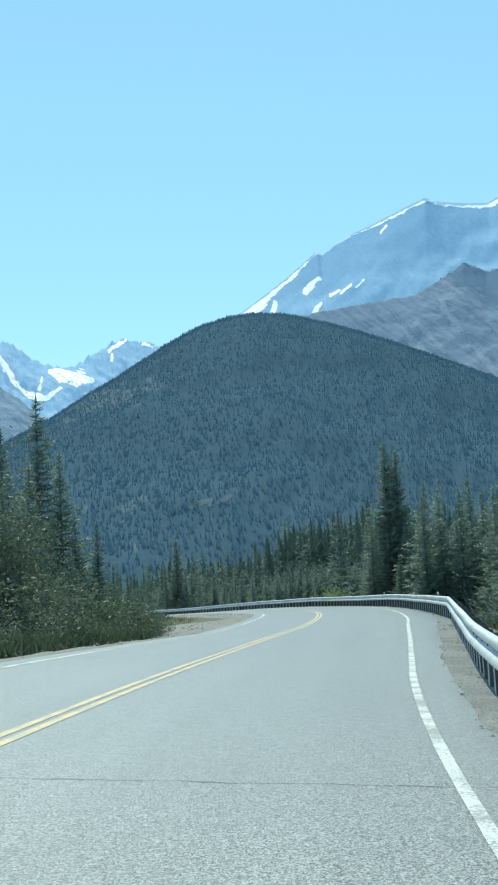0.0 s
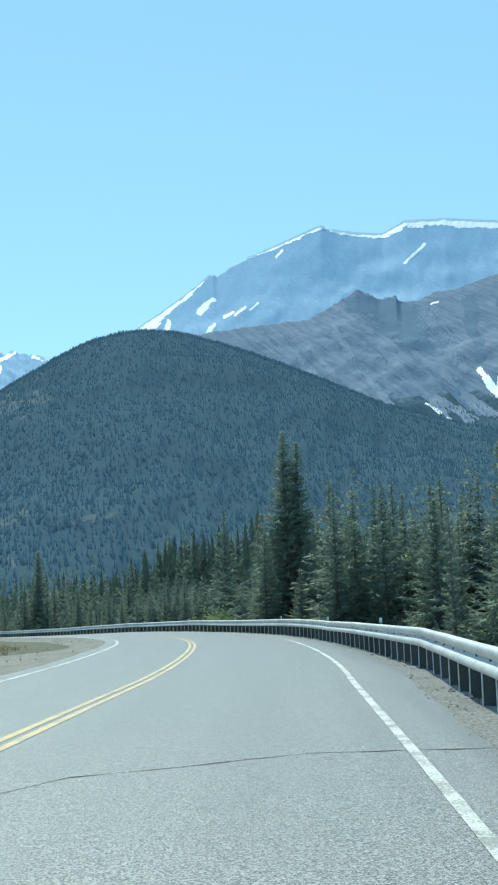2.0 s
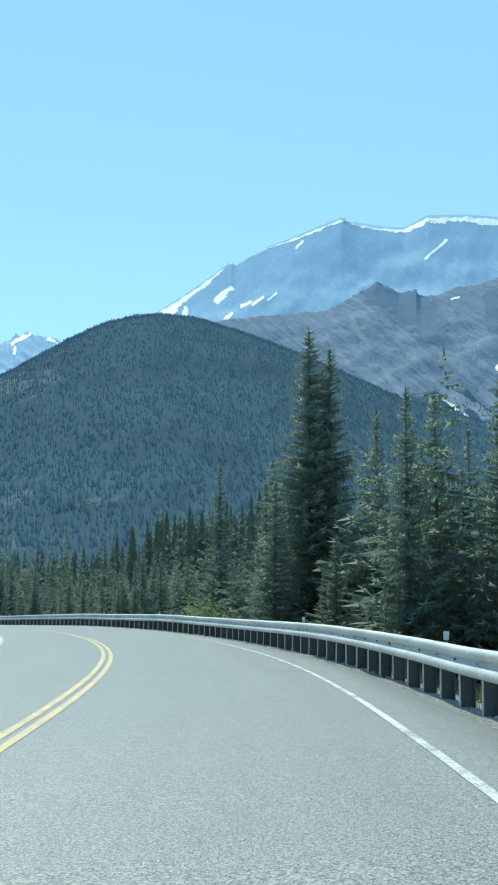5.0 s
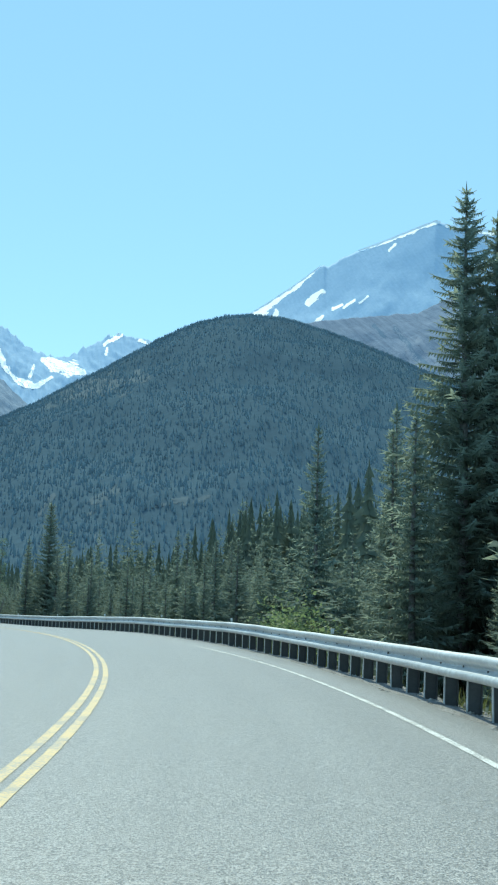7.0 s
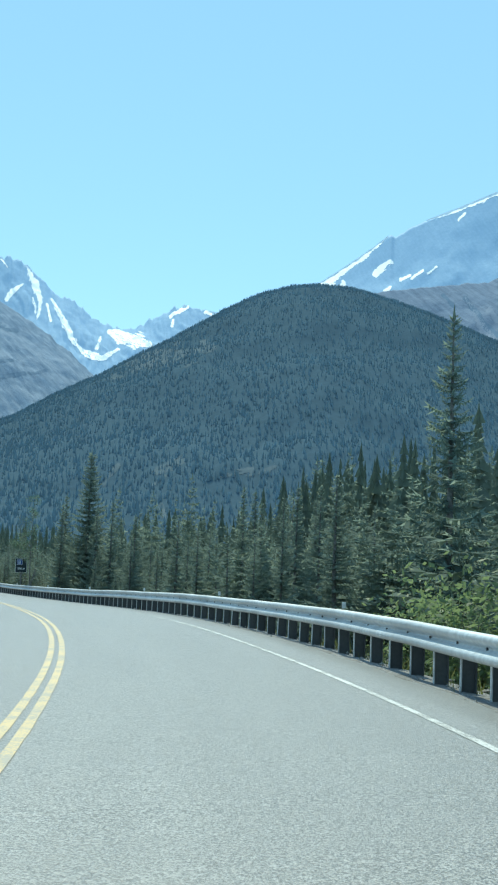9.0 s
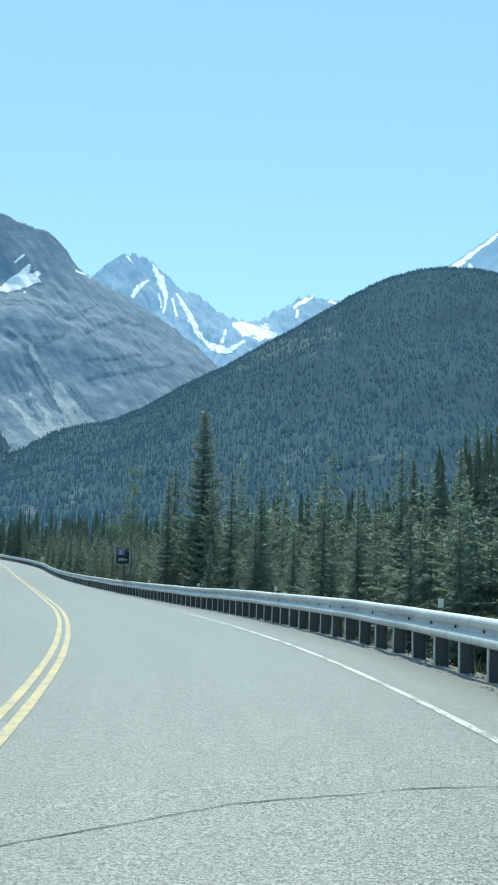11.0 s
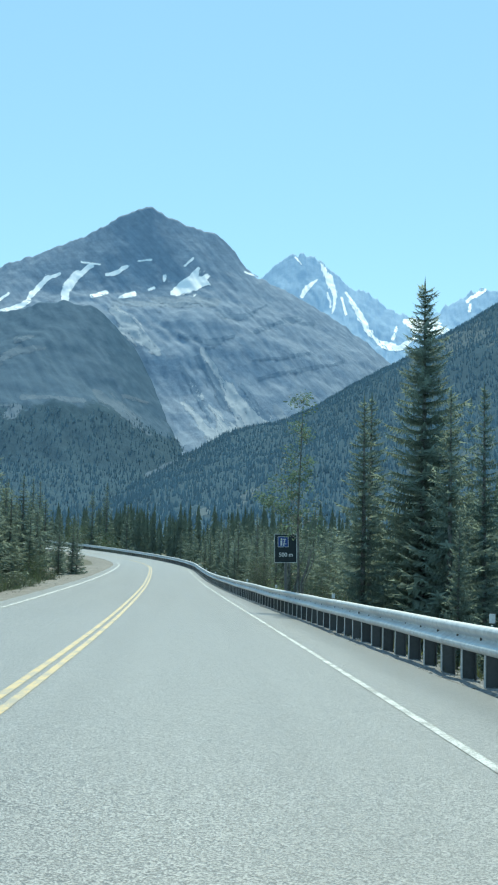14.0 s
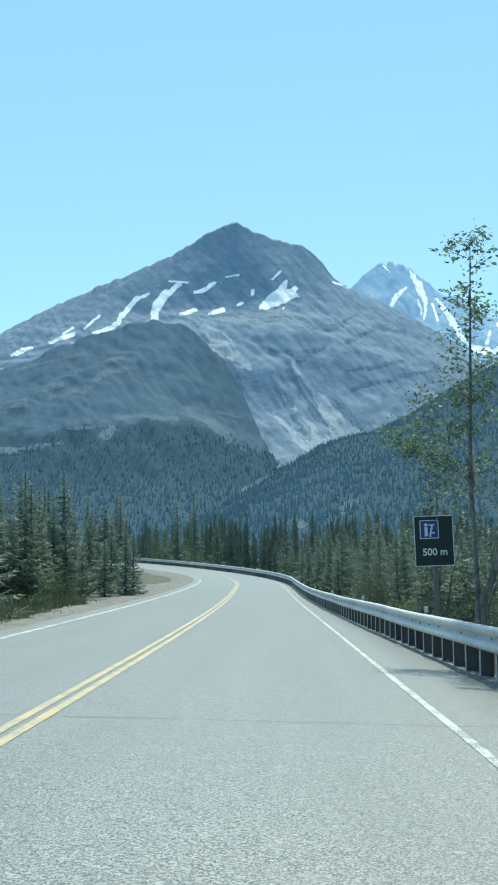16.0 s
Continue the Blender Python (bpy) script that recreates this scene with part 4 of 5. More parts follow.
# ---- conifers ----
def spruce_crown(h, radius, seed, gaps=0.12, whorl=0.30, per=8, droop=0.25, low=0.05, shape=1.0, fine=2, fan=0.27):
    """Whorls of drooping sprays: each a spine with needle fans to both sides and below. Vertices and faces."""
    rng = random.Random(seed)
    vs, fs = [], []
    z = h * low
    lop = rng.uniform(0, 6.28)
    while z < h * 0.985:
        u = z / h
        reach = radius * (1 - u) ** shape * (0.35 + 0.65 * min(1.0, (u + 0.08) / 0.22)) + 0.05
        n = max(3, int(per * (0.55 + 0.45 * (1 - u)) + rng.random()))
        a0 = rng.uniform(0, 6.28)
        for k in range(n):
            if rng.random() < gaps:
                continue
            a = a0 + k * 6.283 / n + rng.uniform(-0.35, 0.35)
            L = reach * (rng.uniform(0.3, 0.6) if k % 3 == 2 else rng.uniform(0.62, 1.18)) * (1 + 0.14 * math.cos(a - lop)) * (1 + 0.45 * noise.noise(Vector((math.cos(a) * 1.3, math.sin(a) * 1.3, z * 0.55 + seed))))
            zz = z + rng.uniform(-0.28, 0.28) * whorl
            dr = droop * rng.uniform(0.4, 1.3) * (1 - 0.9 * u)
            ca, sa_ = math.cos(a), math.sin(a)
            m = 4 if L > 0.5 else 3
            spine = []
            for j in range(m + 1):
                t = j / m
                r_ = L * t
                spine.append(Vector((ca * r_, sa_ * r_, zz - dr * L * math.sin(t * 2.4) * 0.9 + 0.16 * L * t * t * (0.4 + u))))
            side = Vector((-sa_, ca, 0))
            for j in range(m):
                p, q = spine[j], spine[j + 1]
                t = (j + 0.6) / m
                w = (0.10 + fan * L * math.sin(min(1.0, t * 0.9 + 0.15) * 2.6)) * rng.uniform(0.7, 1.25)
                f = (q - p) * rng.uniform(0.7, 1.2)
                for i in range(fine):
                    b0, b1 = p.lerp(q, i / fine), p.lerp(q, (i + 1) / fine)
                    for sgn in (1, -1):
                        o = len(vs)
                        ww = w * rng.uniform(0.6, 1.2)
                        vs += [b0, b1, b1 + f * 0.45 + side * (ww * sgn) + Vector((0, 0, -ww * rng.uniform(0.0, 0.6)))]
                        fs += [(o, o + 1, o + 2)]
                    o = len(vs)
                    vs += [b0, b1, b0.lerp(b1, 0.5) + Vector((0, 0, -w * rng.uniform(0.4, 0.9))) + f * 0.3]
                    fs += [(o, o + 1, o + 2)]
            o = len(vs)
            tip = spine[-1]
            e = (spine[-1] - spine[-2]).normalized() * (0.10 + 0.10 * L)
            vs += [tip + side * 0.05, tip - side * 0.05, tip + e + Vector((0, 0, 0.03))]
            fs += [(o, o + 1, o + 2)]
        z += whorl * rng.uniform(0.75, 1.2) * (0.62 + 0.38 * (1 - u))
    for k in range(3):
        o = len(vs)
        vs += [Vector((0.05 * math.cos(k * 2.1), 0.05 * math.sin(k * 2.1), h * 0.965)), Vector((0.05 * math.cos(k * 2.1 + 2), 0.05 * math.sin(k * 2.1 + 2), h * 0.965)), Vector((0, 0, h * 1.01))]
        fs += [(o, o + 1, o + 2)]
    return vs, fs


def taper(points, radii, sides=7):
    """A tapered stem through the points. Vertices and faces."""
    vs, fs = [], []
    for p, r in zip(points, radii):
        vs += [Vector((p[0] + r * math.cos(k * 6.2832 / sides), p[1] + r * math.sin(k * 6.2832 / sides), p[2])) for k in range(sides)]
    for i in range(len(points) - 1):
        fs += [(i * sides + k, i * sides + (k + 1) % sides, (i + 1) * sides + (k + 1) % sides, (i + 1) * sides + k) for k in range(sides)]
    return vs, fs


def spruce(h, radius, seed, label, twin=0.0, **kw):
    """One conifer: a trunk and its crown; twin: how far a second leader stands beside it."""
    thing = new("spruce_tree")
    rng = random.Random(seed)
    vs, fs = taper([(0, 0, -0.4), (0, 0, h * 0.05), (rng.uniform(-0.04, 0.04), rng.uniform(-0.04, 0.04), h * 0.5), (0, 0, h * 0.97)], [h * 0.016, h * 0.012, h * 0.008, 0.012])
    vc, fc = spruce_crown(h, radius, seed, **kw)
    if twin:
        v2, f2 = taper([(twin, 0.1, h * 0.03), (twin, 0.1, h * 0.5), (twin, 0.1, h * 0.94)], [h * 0.011, h * 0.008, 0.012])
        fs += [tuple(i + len(vs) for i in f) for f in f2]
        vs += v2
        v2, f2 = spruce_crown(h * 0.955, radius * 0.9, seed + 50, **kw)
        fc += [tuple(i + len(vc) for i in f) for f in f2]
        vc += [v + Vector((twin, 0.1, 0)) for v in v2]
    solid("trunk", vs, fs, BARK, thing, "grey-brown spruce trunk", True)
    solid("crown", vc, fc, NEEDLES, thing)
    return tagged(thing, label, "tree", "roadside conifers")


KINDS = []
for k, (hh, rr, kw) in enumerate((
    (9.0, 1.5, dict(gaps=0.10, whorl=0.31, shape=1.0)), (9.0, 1.35, dict(gaps=0.18, whorl=0.33, shape=0.92)), (9.0, 1.8, dict(gaps=0.10, whorl=0.32, droop=0.35, shape=1.05)), (9.0, 1.2, dict(gaps=0.12, whorl=0.30, shape=0.95)),
    (9.0, 1.5, dict(gaps=0.24, whorl=0.34, shape=0.92)), (9.0, 1.45, dict(gaps=0.12, whorl=0.31, droop=0.1, shape=0.95)), (6.0, 1.4, dict(gaps=0.12, whorl=0.28)), (6.0, 1.25, dict(gaps=0.18, whorl=0.28, droop=0.35)),
)):
    KINDS.append((hh, spruce(hh, rr, 100 + k, "slender dark-green spruce standing behind the guardrail", **kw)))
FINE = [(9.0, spruce(9.0, rr, 160 + k, "full dark-green spruce with drooping boughs behind the guardrail", gaps=gp, whorl=0.29, per=12, droop=dr, shape=sh, fine=2, low=0.03, fan=0.17)) for k, (rr, gp, dr, sh) in enumerate(((1.6, 0.10, 0.2, 1.0), (1.85, 0.14, 0.3, 1.1), (1.4, 0.2, 0.12, 0.95)))]
BARE = (9.0, spruce(9.0, 0.8, 140, "thin half-bare conifer with short grey-green branches", gaps=0.35, whorl=0.30, shape=0.6, droop=0.08))
USED = set()


def plant(kind, x, y, top, turn, label="", wide=1.0, lean=0.0):
    hh, src = kind
    z = ground_z(x, y) - 0.05
    f = max(0.25, (top - z) / hh)
    m = Matrix.Translation((x, y, z)) @ Matrix.Rotation(turn, 4, "Z") @ Matrix.Rotation(lean, 4, "X") @ Matrix.Diagonal((f * wide, f * wide, f, 1))
    if src.name not in USED:
        USED.add(src.name)
        src.matrix_basis = m
        ob = src
    else:
        made = copy_thing(src, Matrix.Identity(4))
        made.matrix_basis = m
        ob = made
    if label:
        ob["label"] = label
    return ob


# the ones that stand out, with their places and the heights of their tips
TALL = (13.0, spruce(13.0, 2.25, 201, "tall twin-topped spruce towering over the guardrail", twin=0.85, gaps=0.16, whorl=0.27, per=16, droop=-0.12, shape=0.72, low=0.06, fine=3, fan=0.17))
plant(TALL, 11.8, 88.5, 11.5, 0.2)
PINE = (10.5, spruce(10.5, 1.75, 202, "tall dark spruce standing beside the road", gaps=0.12, whorl=0.24, per=15, droop=0.10, shape=0.75, low=0.06, fine=4, fan=0.20))
plant(PINE, -9.4, 152.4, 7.3, 1.0)
ALONG = [(-11.8, 156.4, 4.5, 3), (9.5, 110.3, 8.2, 4), (11.3, 97.7, 7.1, 0), (7.0, 188.8, 11.0, 5), (16.3, 163.5, 10.0, 0), (1.6, 160.0, 5.6, 3), (5.6, 188.9, 8.3, 0), (-7.4, 150.2, 3.8, 2), (14.9, 89.8, 8.4, 4),
         (23.9, 118.5, 11.0, 0), (1.1, 152.7, 5.3, 5), (6.5, 193.2, 11.4, 4), (12.0, 71.7, 6.0, 1), (13.5, 74.5, 6.4, 0), (14.1, 70.3, 6.2, 3), (15.6, 74.6, 6.7, 4), (21.5, 87.2, 6.8, 0), (23.5, 89.2, 7.3, 2), (5.4, 201.8, 10.0, 3),
         (13.2, 90.5, 7.2, 2), (10.4, 92.0, 5.4, 2), (12.6, 85.5, 4.6, 6), (-10.4, 158.0, 3.6, 6), (-8.0, 148.0, 3.4, 7), (-10.8, 150.6, 3.6, 6),
         (4.9, 117.0, 3.1, 0), (5.7, 115.0, 3.0, 1), (5.6, 119.0, 2.7, 2), (3.4, 123.1, 2.7, 2)]
for i, (x, y, top, k) in enumerate(ALONG):
    plant(FINE[k % 3] if y < 170 else KINDS[k], x, y, top, i * 1.7)
LEFT_TREES = [(-11.0, 64.8, 12.6, 8), (-9.3, 62.1, 8.9, 9), (-7.0, 59.4, 4.8, 10), (-12.6, 62.5, 10.4, 9), (-8.9, 64.2, 5.6, 8), (-10.3, 56.8, 6.0, 10), (-8.6, 52.0, 4.2, 9), (-10.6, 60.0, 8.0, 8), (-7.9, 56.0, 3.4, 6), (-6.6, 62.5, 2.6, 7),
              (-9.5, 95.0, 2.4, 9), (-11.5, 104.0, 2.8, 10),
              (-36.0, 172.5, 2.6, 0), (-35.6, 169.8, 1.7, 2), (-38.0, 175.6, 1.9, 5), (-38.4, 178.4, 1.8, 3), (-40.6, 183.8, 2.1, 0), (-37.6, 181.6, -0.3, 6), (-35.6, 180.2, -0.2, 6), (-36.2, 183.2, 0.3, 7), (-37.0, 179.2, 0.7, 6), (-37.0, 185.4, 0.2, 6), (-38.8, 186.4, 1.0, 7), (-39.4, 181.0, 1.2, 0)]
for i, (x, y, top, k) in enumerate(LEFT_TREES):
    plant((KINDS + FINE)[k], x, y, top, i * 2.3, "dark bushy spruce on the inside of the bend", 1.25)
AFAR = [(-86.0, 294.2, 9.1, 3), (-103.8, 292.2, 9.5, 3), (-90.8, 279.6, 8.5, 2), (-80.4, 277.2, 7.0, 4), (-85.2, 301.1, 5.5, 0), (-112.8, 317.4, 11.4, 0), (-92.9, 297.6, 4.0, 5)]
for i, (x, y, top, k) in enumerate(AFAR):
    plant(KINDS[k], x, y, top, i * 1.9, "distant dark spruce beyond the bend", 1.2)

rng = random.Random(77)
spots = [(x, y) for x, y, *_ in ALONG + LEFT_TREES] + [(11.8, 88.5), (12.6, 88.6), (-9.4, 152.4), (-13.2, 153.2)]
SIGN_AT = (-15.45, 159.2)


def clear(x, y, gap):
    if any((x - a) ** 2 + (y - b) ** 2 < gap * gap for a, b in spots):
        return False
    # the bright thicket by the rail and the open ground before the sign
    if (x - 8.1) ** 2 + (y - 97.2) ** 2 < 10 or (x < 8.8 and 78 < y < 97):
        return False
    return not ((x - SIGN_AT[0]) ** 2 + (y - SIGN_AT[1]) ** 2 < 5 or (-15.5 < x < -9.5 and 134 < y < 159) or (-18.5 < x < -12.5 and 159 <= y < 170))


def stand_height(s, e, rng):
    """How high the wood stands along the road, taller above the first bend."""
    if s < 56:
        return rng.uniform(4.2, 6.0) + e * 0.05
    if s < 86:
        return rng.uniform(7.2, 9.8) if e > 4 else rng.uniform(4.2, 8.6)
    if s < 132:
        return rng.uniform(5.0, 7.0) if e > 4 else rng.uniform(3.2, 5.6)
    if 142 < s < 164 and e < 9:
        return rng.uniform(3.2, 4.6)
    return rng.uniform(4.2, 6.6) + e * 0.03


n_made = tries = 0
while n_made < 205 and tries < 16000:
    tries += 1
    s = rng.uniform(14, 262)
    e = 2.6 + 13 * rng.random() ** 1.3
    p = on_road(s, rail_off(s) + e)
    if not clear(p.x, p.y, 1.05 + e * 0.015):
        continue
    h = stand_height(s, e, rng)
    spots.append((p.x, p.y))
    kind = BARE if rng.random() < 0.08 else KINDS[rng.randrange(8 if h < 5 else 6)]
    if e < 7 and (26 < s < 112 or 128 < s < 166) and kind is not BARE:
        kind = rng.choice(FINE)
    plant(kind, p.x, p.y, ground_z(p.x, p.y) + h, rng.uniform(0, 6.28), "", rng.uniform(0.9, 1.4), rng.uniform(-0.025, 0.025))
    n_made += 1
n_made = 0
while n_made < 84:
    s, d = rng.uniform(152, 216), rng.uniform(-19, -7.4)
    p = on_road(s, d)
    if not clear(p.x, p.y, 0.75) or (s > 192 and d > -9.6):
        continue
    spots.append((p.x, p.y))
    plant(KINDS[rng.choice((0, 2, 3, 5, 6, 7))], p.x, p.y, ground_z(p.x, p.y) + rng.uniform(4.2, 6.6), rng.uniform(0, 6.28), "small dark spruce in the stand inside the bend", rng.uniform(1.2, 1.7))
    n_made += 1


def upper_stand(x):
    """How high the tips of the older wood behind the second bend reach."""
    return 6.2 + min(5.0, 0.42 * max(0.0, x + 1))


def far_woods():
    """The woods behind: plain many-tiered conifers in one mesh."""
    rng = random.Random(5)
    vs, fs = [], []
    made = 0
    while made < 3400:
        if made < 2700:
            s = rng.uniform(-30, 395)
            side = rng.random() < 0.72
            d = rail_off(s) + 27 + 130 * rng.random() ** 1.7 if side else -(16 + 120 * rng.random() ** 1.5)
            p = on_road(s, d)
            x, y = p.x, p.y
        else:
            a, r = math.radians(rng.uniform(-55, 40)), rng.uniform(330, 900)
            x, y = r * math.sin(a), r * math.cos(a)
        s, d, _ = nearest(x, y)
        if (-11 < d < rail_off(s) + 26) or (d < 0 and -60 < x < 12 and y < 140 and d > -14):
            continue
        made += 1
        z = ground_z(x, y) - 0.2
        h = rng.uniform(6.5, 11.0) if d > 0 else rng.uniform(5, 8)
        if 150 < y < 275 and x > -22 and d > 0:
            h = upper_stand(x) - z + rng.uniform(-2.2, 0.8)
        w = h * rng.uniform(0.09, 0.15)
        tiers = max(11, int(h * 1.5)) if made <= 2700 else 5
        for k in range(tiers):
            u = k / tiers
            r0 = w * (1 - u) ** 0.8 * rng.uniform(0.65, 1.3)
            zb, zt = z + h * (0.06 + 0.90 * u), z + h * (0.06 + 0.90 * min(1, u + 1.25 / tiers)) + h * 0.02
            o = len(vs)
            n = 8
            t0 = rng.random() * 6
            for j in range(n):
                rj = r0 * (rng.uniform(0.8, 1.4) if j % 2 else rng.uniform(0.3, 0.55))
                vs.append((x + rj * math.cos(t0 + j * 6.283 / n), y + rj * math.sin(t0 + j * 6.283 / n), zb - rj * rng.uniform(0, 0.5)))
            vs.append((x, y, zt))
            fs += [(o + j, o + (j + 1) % n, o + n) for j in range(n)]
    tagged(solid("far_conifers", vs, fs, FAR_NEEDLES), "dense dark conifer woods behind the roadside trees", "forest", kind="stuff")


far_woods()


def dense_woods():
    """More conifers between the roadside ones, too many to tell apart, in one mesh."""
    rng = random.Random(9)
    forms = [spruce_crown(9.0, r, 500 + k, gaps=0.14, whorl=0.62, per=7, droop=dr, fine=1, shape=0.85, fan=0.44) for k, (r, dr) in enumerate(((1.5, 0.25), (1.25, 0.15), (1.7, 0.3), (1.35, 0.1)))]
    forms = [(np.array([tuple(v) for v in vs]), fs) for vs, fs in forms]
    allv, allf, n, made = [], [], 0, 0
    while made < 770:
        s, e = (rng.uniform(12, 275), rng.uniform(3.6, 26)) if made < 330 else (rng.uniform(52, 170), rng.uniform(3.4, 20))
        p = on_road(s, rail_off(s) + e)
        if made >= 690:
            s, e = rng.uniform(156, 216), rng.uniform(-20, -8.2)
            p = on_road(s, e)
            if s > 190 and e > -10.5:
                continue
        elif made >= 620:
            p = Vector((rng.uniform(-20, 24), rng.uniform(160, 222), 0))
            s, e, _ = nearest(p.x, p.y)
            if e < rail_off(s) + 9:
                continue
        if not clear(p.x, p.y, 0.7) or (0 < e < 9 and (s < 72 or 128 < s < 166)):
            continue
        made += 1
        h = stand_height(s, e, rng) * rng.uniform(0.85, 1.1)
        if made > 690:
            h = rng.uniform(3.6, 5.4)
        elif made > 620:
            h = upper_stand(p.x) - ground_z(p.x, p.y) + rng.uniform(-2.6, 0.9)
        vs, fs = rng.choice(forms)
        f, t, w = h / 9.0, rng.uniform(0, 6.28), rng.uniform(1.05, 1.5) if made < 621 else rng.uniform(0.75, 1.0)
        m = np.array([[math.cos(t) * f * w, -math.sin(t) * f * w, 0], [math.sin(t) * f * w, math.cos(t) * f * w, 0], [0, 0, f]])
        allv.append(vs @ m.T + np.array([p.x, p.y, ground_z(p.x, p.y)]))
        allf += [tuple(i + n for i in q) for q in fs]
        n += len(vs)
    me = bpy.data.meshes.new("dense_conifers")
    me.from_pydata(np.concatenate(allv).tolist(), [], allf)
    me.materials.append(NEEDLES)
    tagged(new("dense_conifers", me), "thick dark-green spruce growth filling the roadside woods", "forest", kind="stuff")


dense_woods()


# ---- broad-leaved trees and bushes ----
def leaf_cloud(rng, centers, count, size, vs, fs, spread):
    for _ in range(count):
        c = rng.choice(centers)
        p = c + Vector((rng.gauss(0, spread), rng.gauss(0, spread), rng.gauss(0, spread * 0.8)))
        a, b = Vector((rng.uniform(-1, 1), rng.uniform(-1, 1), rng.uniform(-0.6, 0.6))).normalized(), Vector((rng.uniform(-1, 1), rng.uniform(-1, 1), rng.uniform(-1, 1))).normalized()
        q = size * rng.uniform(0.6, 1.4)
        o = len(vs)
        vs += [p - a * q, p + b * q * 0.55, p + a * q, p - b * q * 0.55]
        fs += [(o, o + 1, o + 2, o + 3)]


def bush(w, h, seed, material, label, leaves=900, size=0.045, stems=9, loose=0.07, stem_mat=None, category="bush", name="bush", group="roadside bushes"):
    """A bush of several leaning stems with leaf clumps along them."""
    thing = new(name)
    rng = random.Random(seed)
    centers = []
    for _ in range(stems):
        a, out = rng.uniform(0, 6.28), w * rng.uniform(0.15, 0.95)
        hh = h * rng.uniform(0.55, 1.0) * (1.05 - 0.35 * out / w)
        pts = []
        for j in range(5):
            t = j / 4
            pts.append((math.cos(a) * out * t ** 1.3 + rng.uniform(-0.05, 0.05), math.sin(a) * out * t ** 1.3 + rng.uniform(-0.05, 0.05), hh * t - 0.1))
            if t > 0.2:
                for _ in range(3):
                    centers.append(Vector(pts[-1]) + Vector((rng.gauss(0, w * 0.13), rng.gauss(0, w * 0.13), rng.uniform(-0.1, 0.1) * h)))
        v2, f2 = taper(pts, [0.022 * h ** 0.5, 0.018 * h ** 0.5, 0.013, 0.008, 0.004], 5)
        solid("stem", v2, f2, stem_mat or BARK, thing)
    lv, lf = [], []
    leaf_cloud(rng, centers, leaves, size, lv, lf, loose * (w + h))
    solid("foliage", lv, lf, material, thing)
    return tagged(thing, label, category, group)


def set_at(ob, x, y, turn=0.0, f=1.0, sink=0.05):
    ob.matrix_basis = Matrix.Translation((x, y, ground_z(x, y) - sink)) @ Matrix.Rotation(turn, 4, "Z") @ Matrix.Diagonal((f, f, f, 1))
    return ob


B1 = bush(0.8, 1.3, 301, PALE_LEAVES, "grey-green willow bush at the edge of the gravel", 1900, 0.036)
B2 = bush(0.9, 1.0, 302, LEAVES, "low dark-green leafy bush beside the road", 1700, 0.036)
B3 = bush(1.3, 2.6, 303, LEAVES, "tall dark-green leafy bush in front of the spruces", 3200, 0.048, 14)
B4 = bush(1.5, 3.0, 304, BRIGHT_LEAVES, "bright yellow-green young poplar thicket by the trees", 2400, 0.09, 14)
B5 = bush(1.15, 4.7, 306, PALE_LEAVES, "tall grey-green willow leaning towards the road", 6400, 0.042, 15)
SEEN = set()


def bush_at(src, x, y, turn, f, label=""):
    if src.name in SEEN:
        src = copy_thing(src, Matrix.Identity(4))
    else:
        SEEN.add(src.name)
    set_at(src, x, y, turn, f)
    if label:
        src["label"] = label


for i, (s, d, src, f) in enumerate((
    (21.5, -6.4, B1, 0.9), (23.5, -6.6, B2, 1.2), (25.5, -6.5, B1, 1.1), (27.0, -6.3, B2, 1.1), (28.6, -6.6, B1, 1.35), (30.2, -6.4, B2, 1.2), (31.8, -6.2, B1, 1.0), (33.4, -6.3, B2, 1.1), (35.0, -6.2, B1, 1.05), (36.6, -6.1, B2, 1.0),
    (38.2, -6.3, B1, 1.15), (39.6, -6.7, B2, 1.2), (40.6, -7.0, B1, 1.1), (42.0, -7.6, B2, 1.0), (39.0, -7.8, B1, 1.5), (43.6, -8.4, B1, 1.1), (33.5, -10.6, B5, 1.45), (38.0, -11.6, B5, 1.3), (40.0, -12.3, B5, 1.35), (42.0, -10.8, B5, 0.75), (29.0, -7.6, B1, 2.0), (32.0, -7.4, B1, 1.9), (35.5, -7.4, B3, 0.85), (37.8, -7.4, B1, 1.6), (33.5, -9.6, B5, 1.1), (20.4, -6.4, B2, 1.0), (41.0, -7.4, B2, 0.7),
    (160.5, -6.5, B1, 0.8), (162.5, -6.6, B2, 0.8), (164.5, -6.4, B1, 0.9), (166.2, -6.5, B1, 0.8), (158.0, -6.6, B2, 0.9), (169.0, -6.5, B2, 0.6), (181.0, -7.4, B3, 0.6), (152.5, -6.1, B1, 0.5), (156.0, -6.0, B2, 0.55), (159.4, -6.0, B1, 0.5), (163.5, -5.95, B2, 0.5), (168.0, -6.0, B1, 0.55), (172.0, -6.1, B2, 0.6), (178.5, -6.2, B1, 0.6), (184.0, -6.5, B2, 0.6), (176.0, -7.2, B2, 0.8),
)):
    p = on_road(s, d - (0.45 if s < 45 and d > -6.8 else 0.0))
    bush_at(src, p.x, p.y, i * 1.3, f * (0.85 if s < 45 and d > -6.8 else 1.0))
for i, (x, y, f) in enumerate(((-82.4, 284.1, 2.1), (-78.8, 280.3, 1.7), (-85.0, 282.0, 2.2))):
    bush_at(B3, x, y, i * 1.1, f, "rounded dark-green thicket beyond the bend")
for i, (x, y, f) in enumerate(((7.3, 99.0, 0.72), (7.9, 95.2, 0.8), (9.0, 97.6, 0.75), (-21.4, 178.4, 0.6))):
    bush_at(B4, x, y, i * 2.1, f)
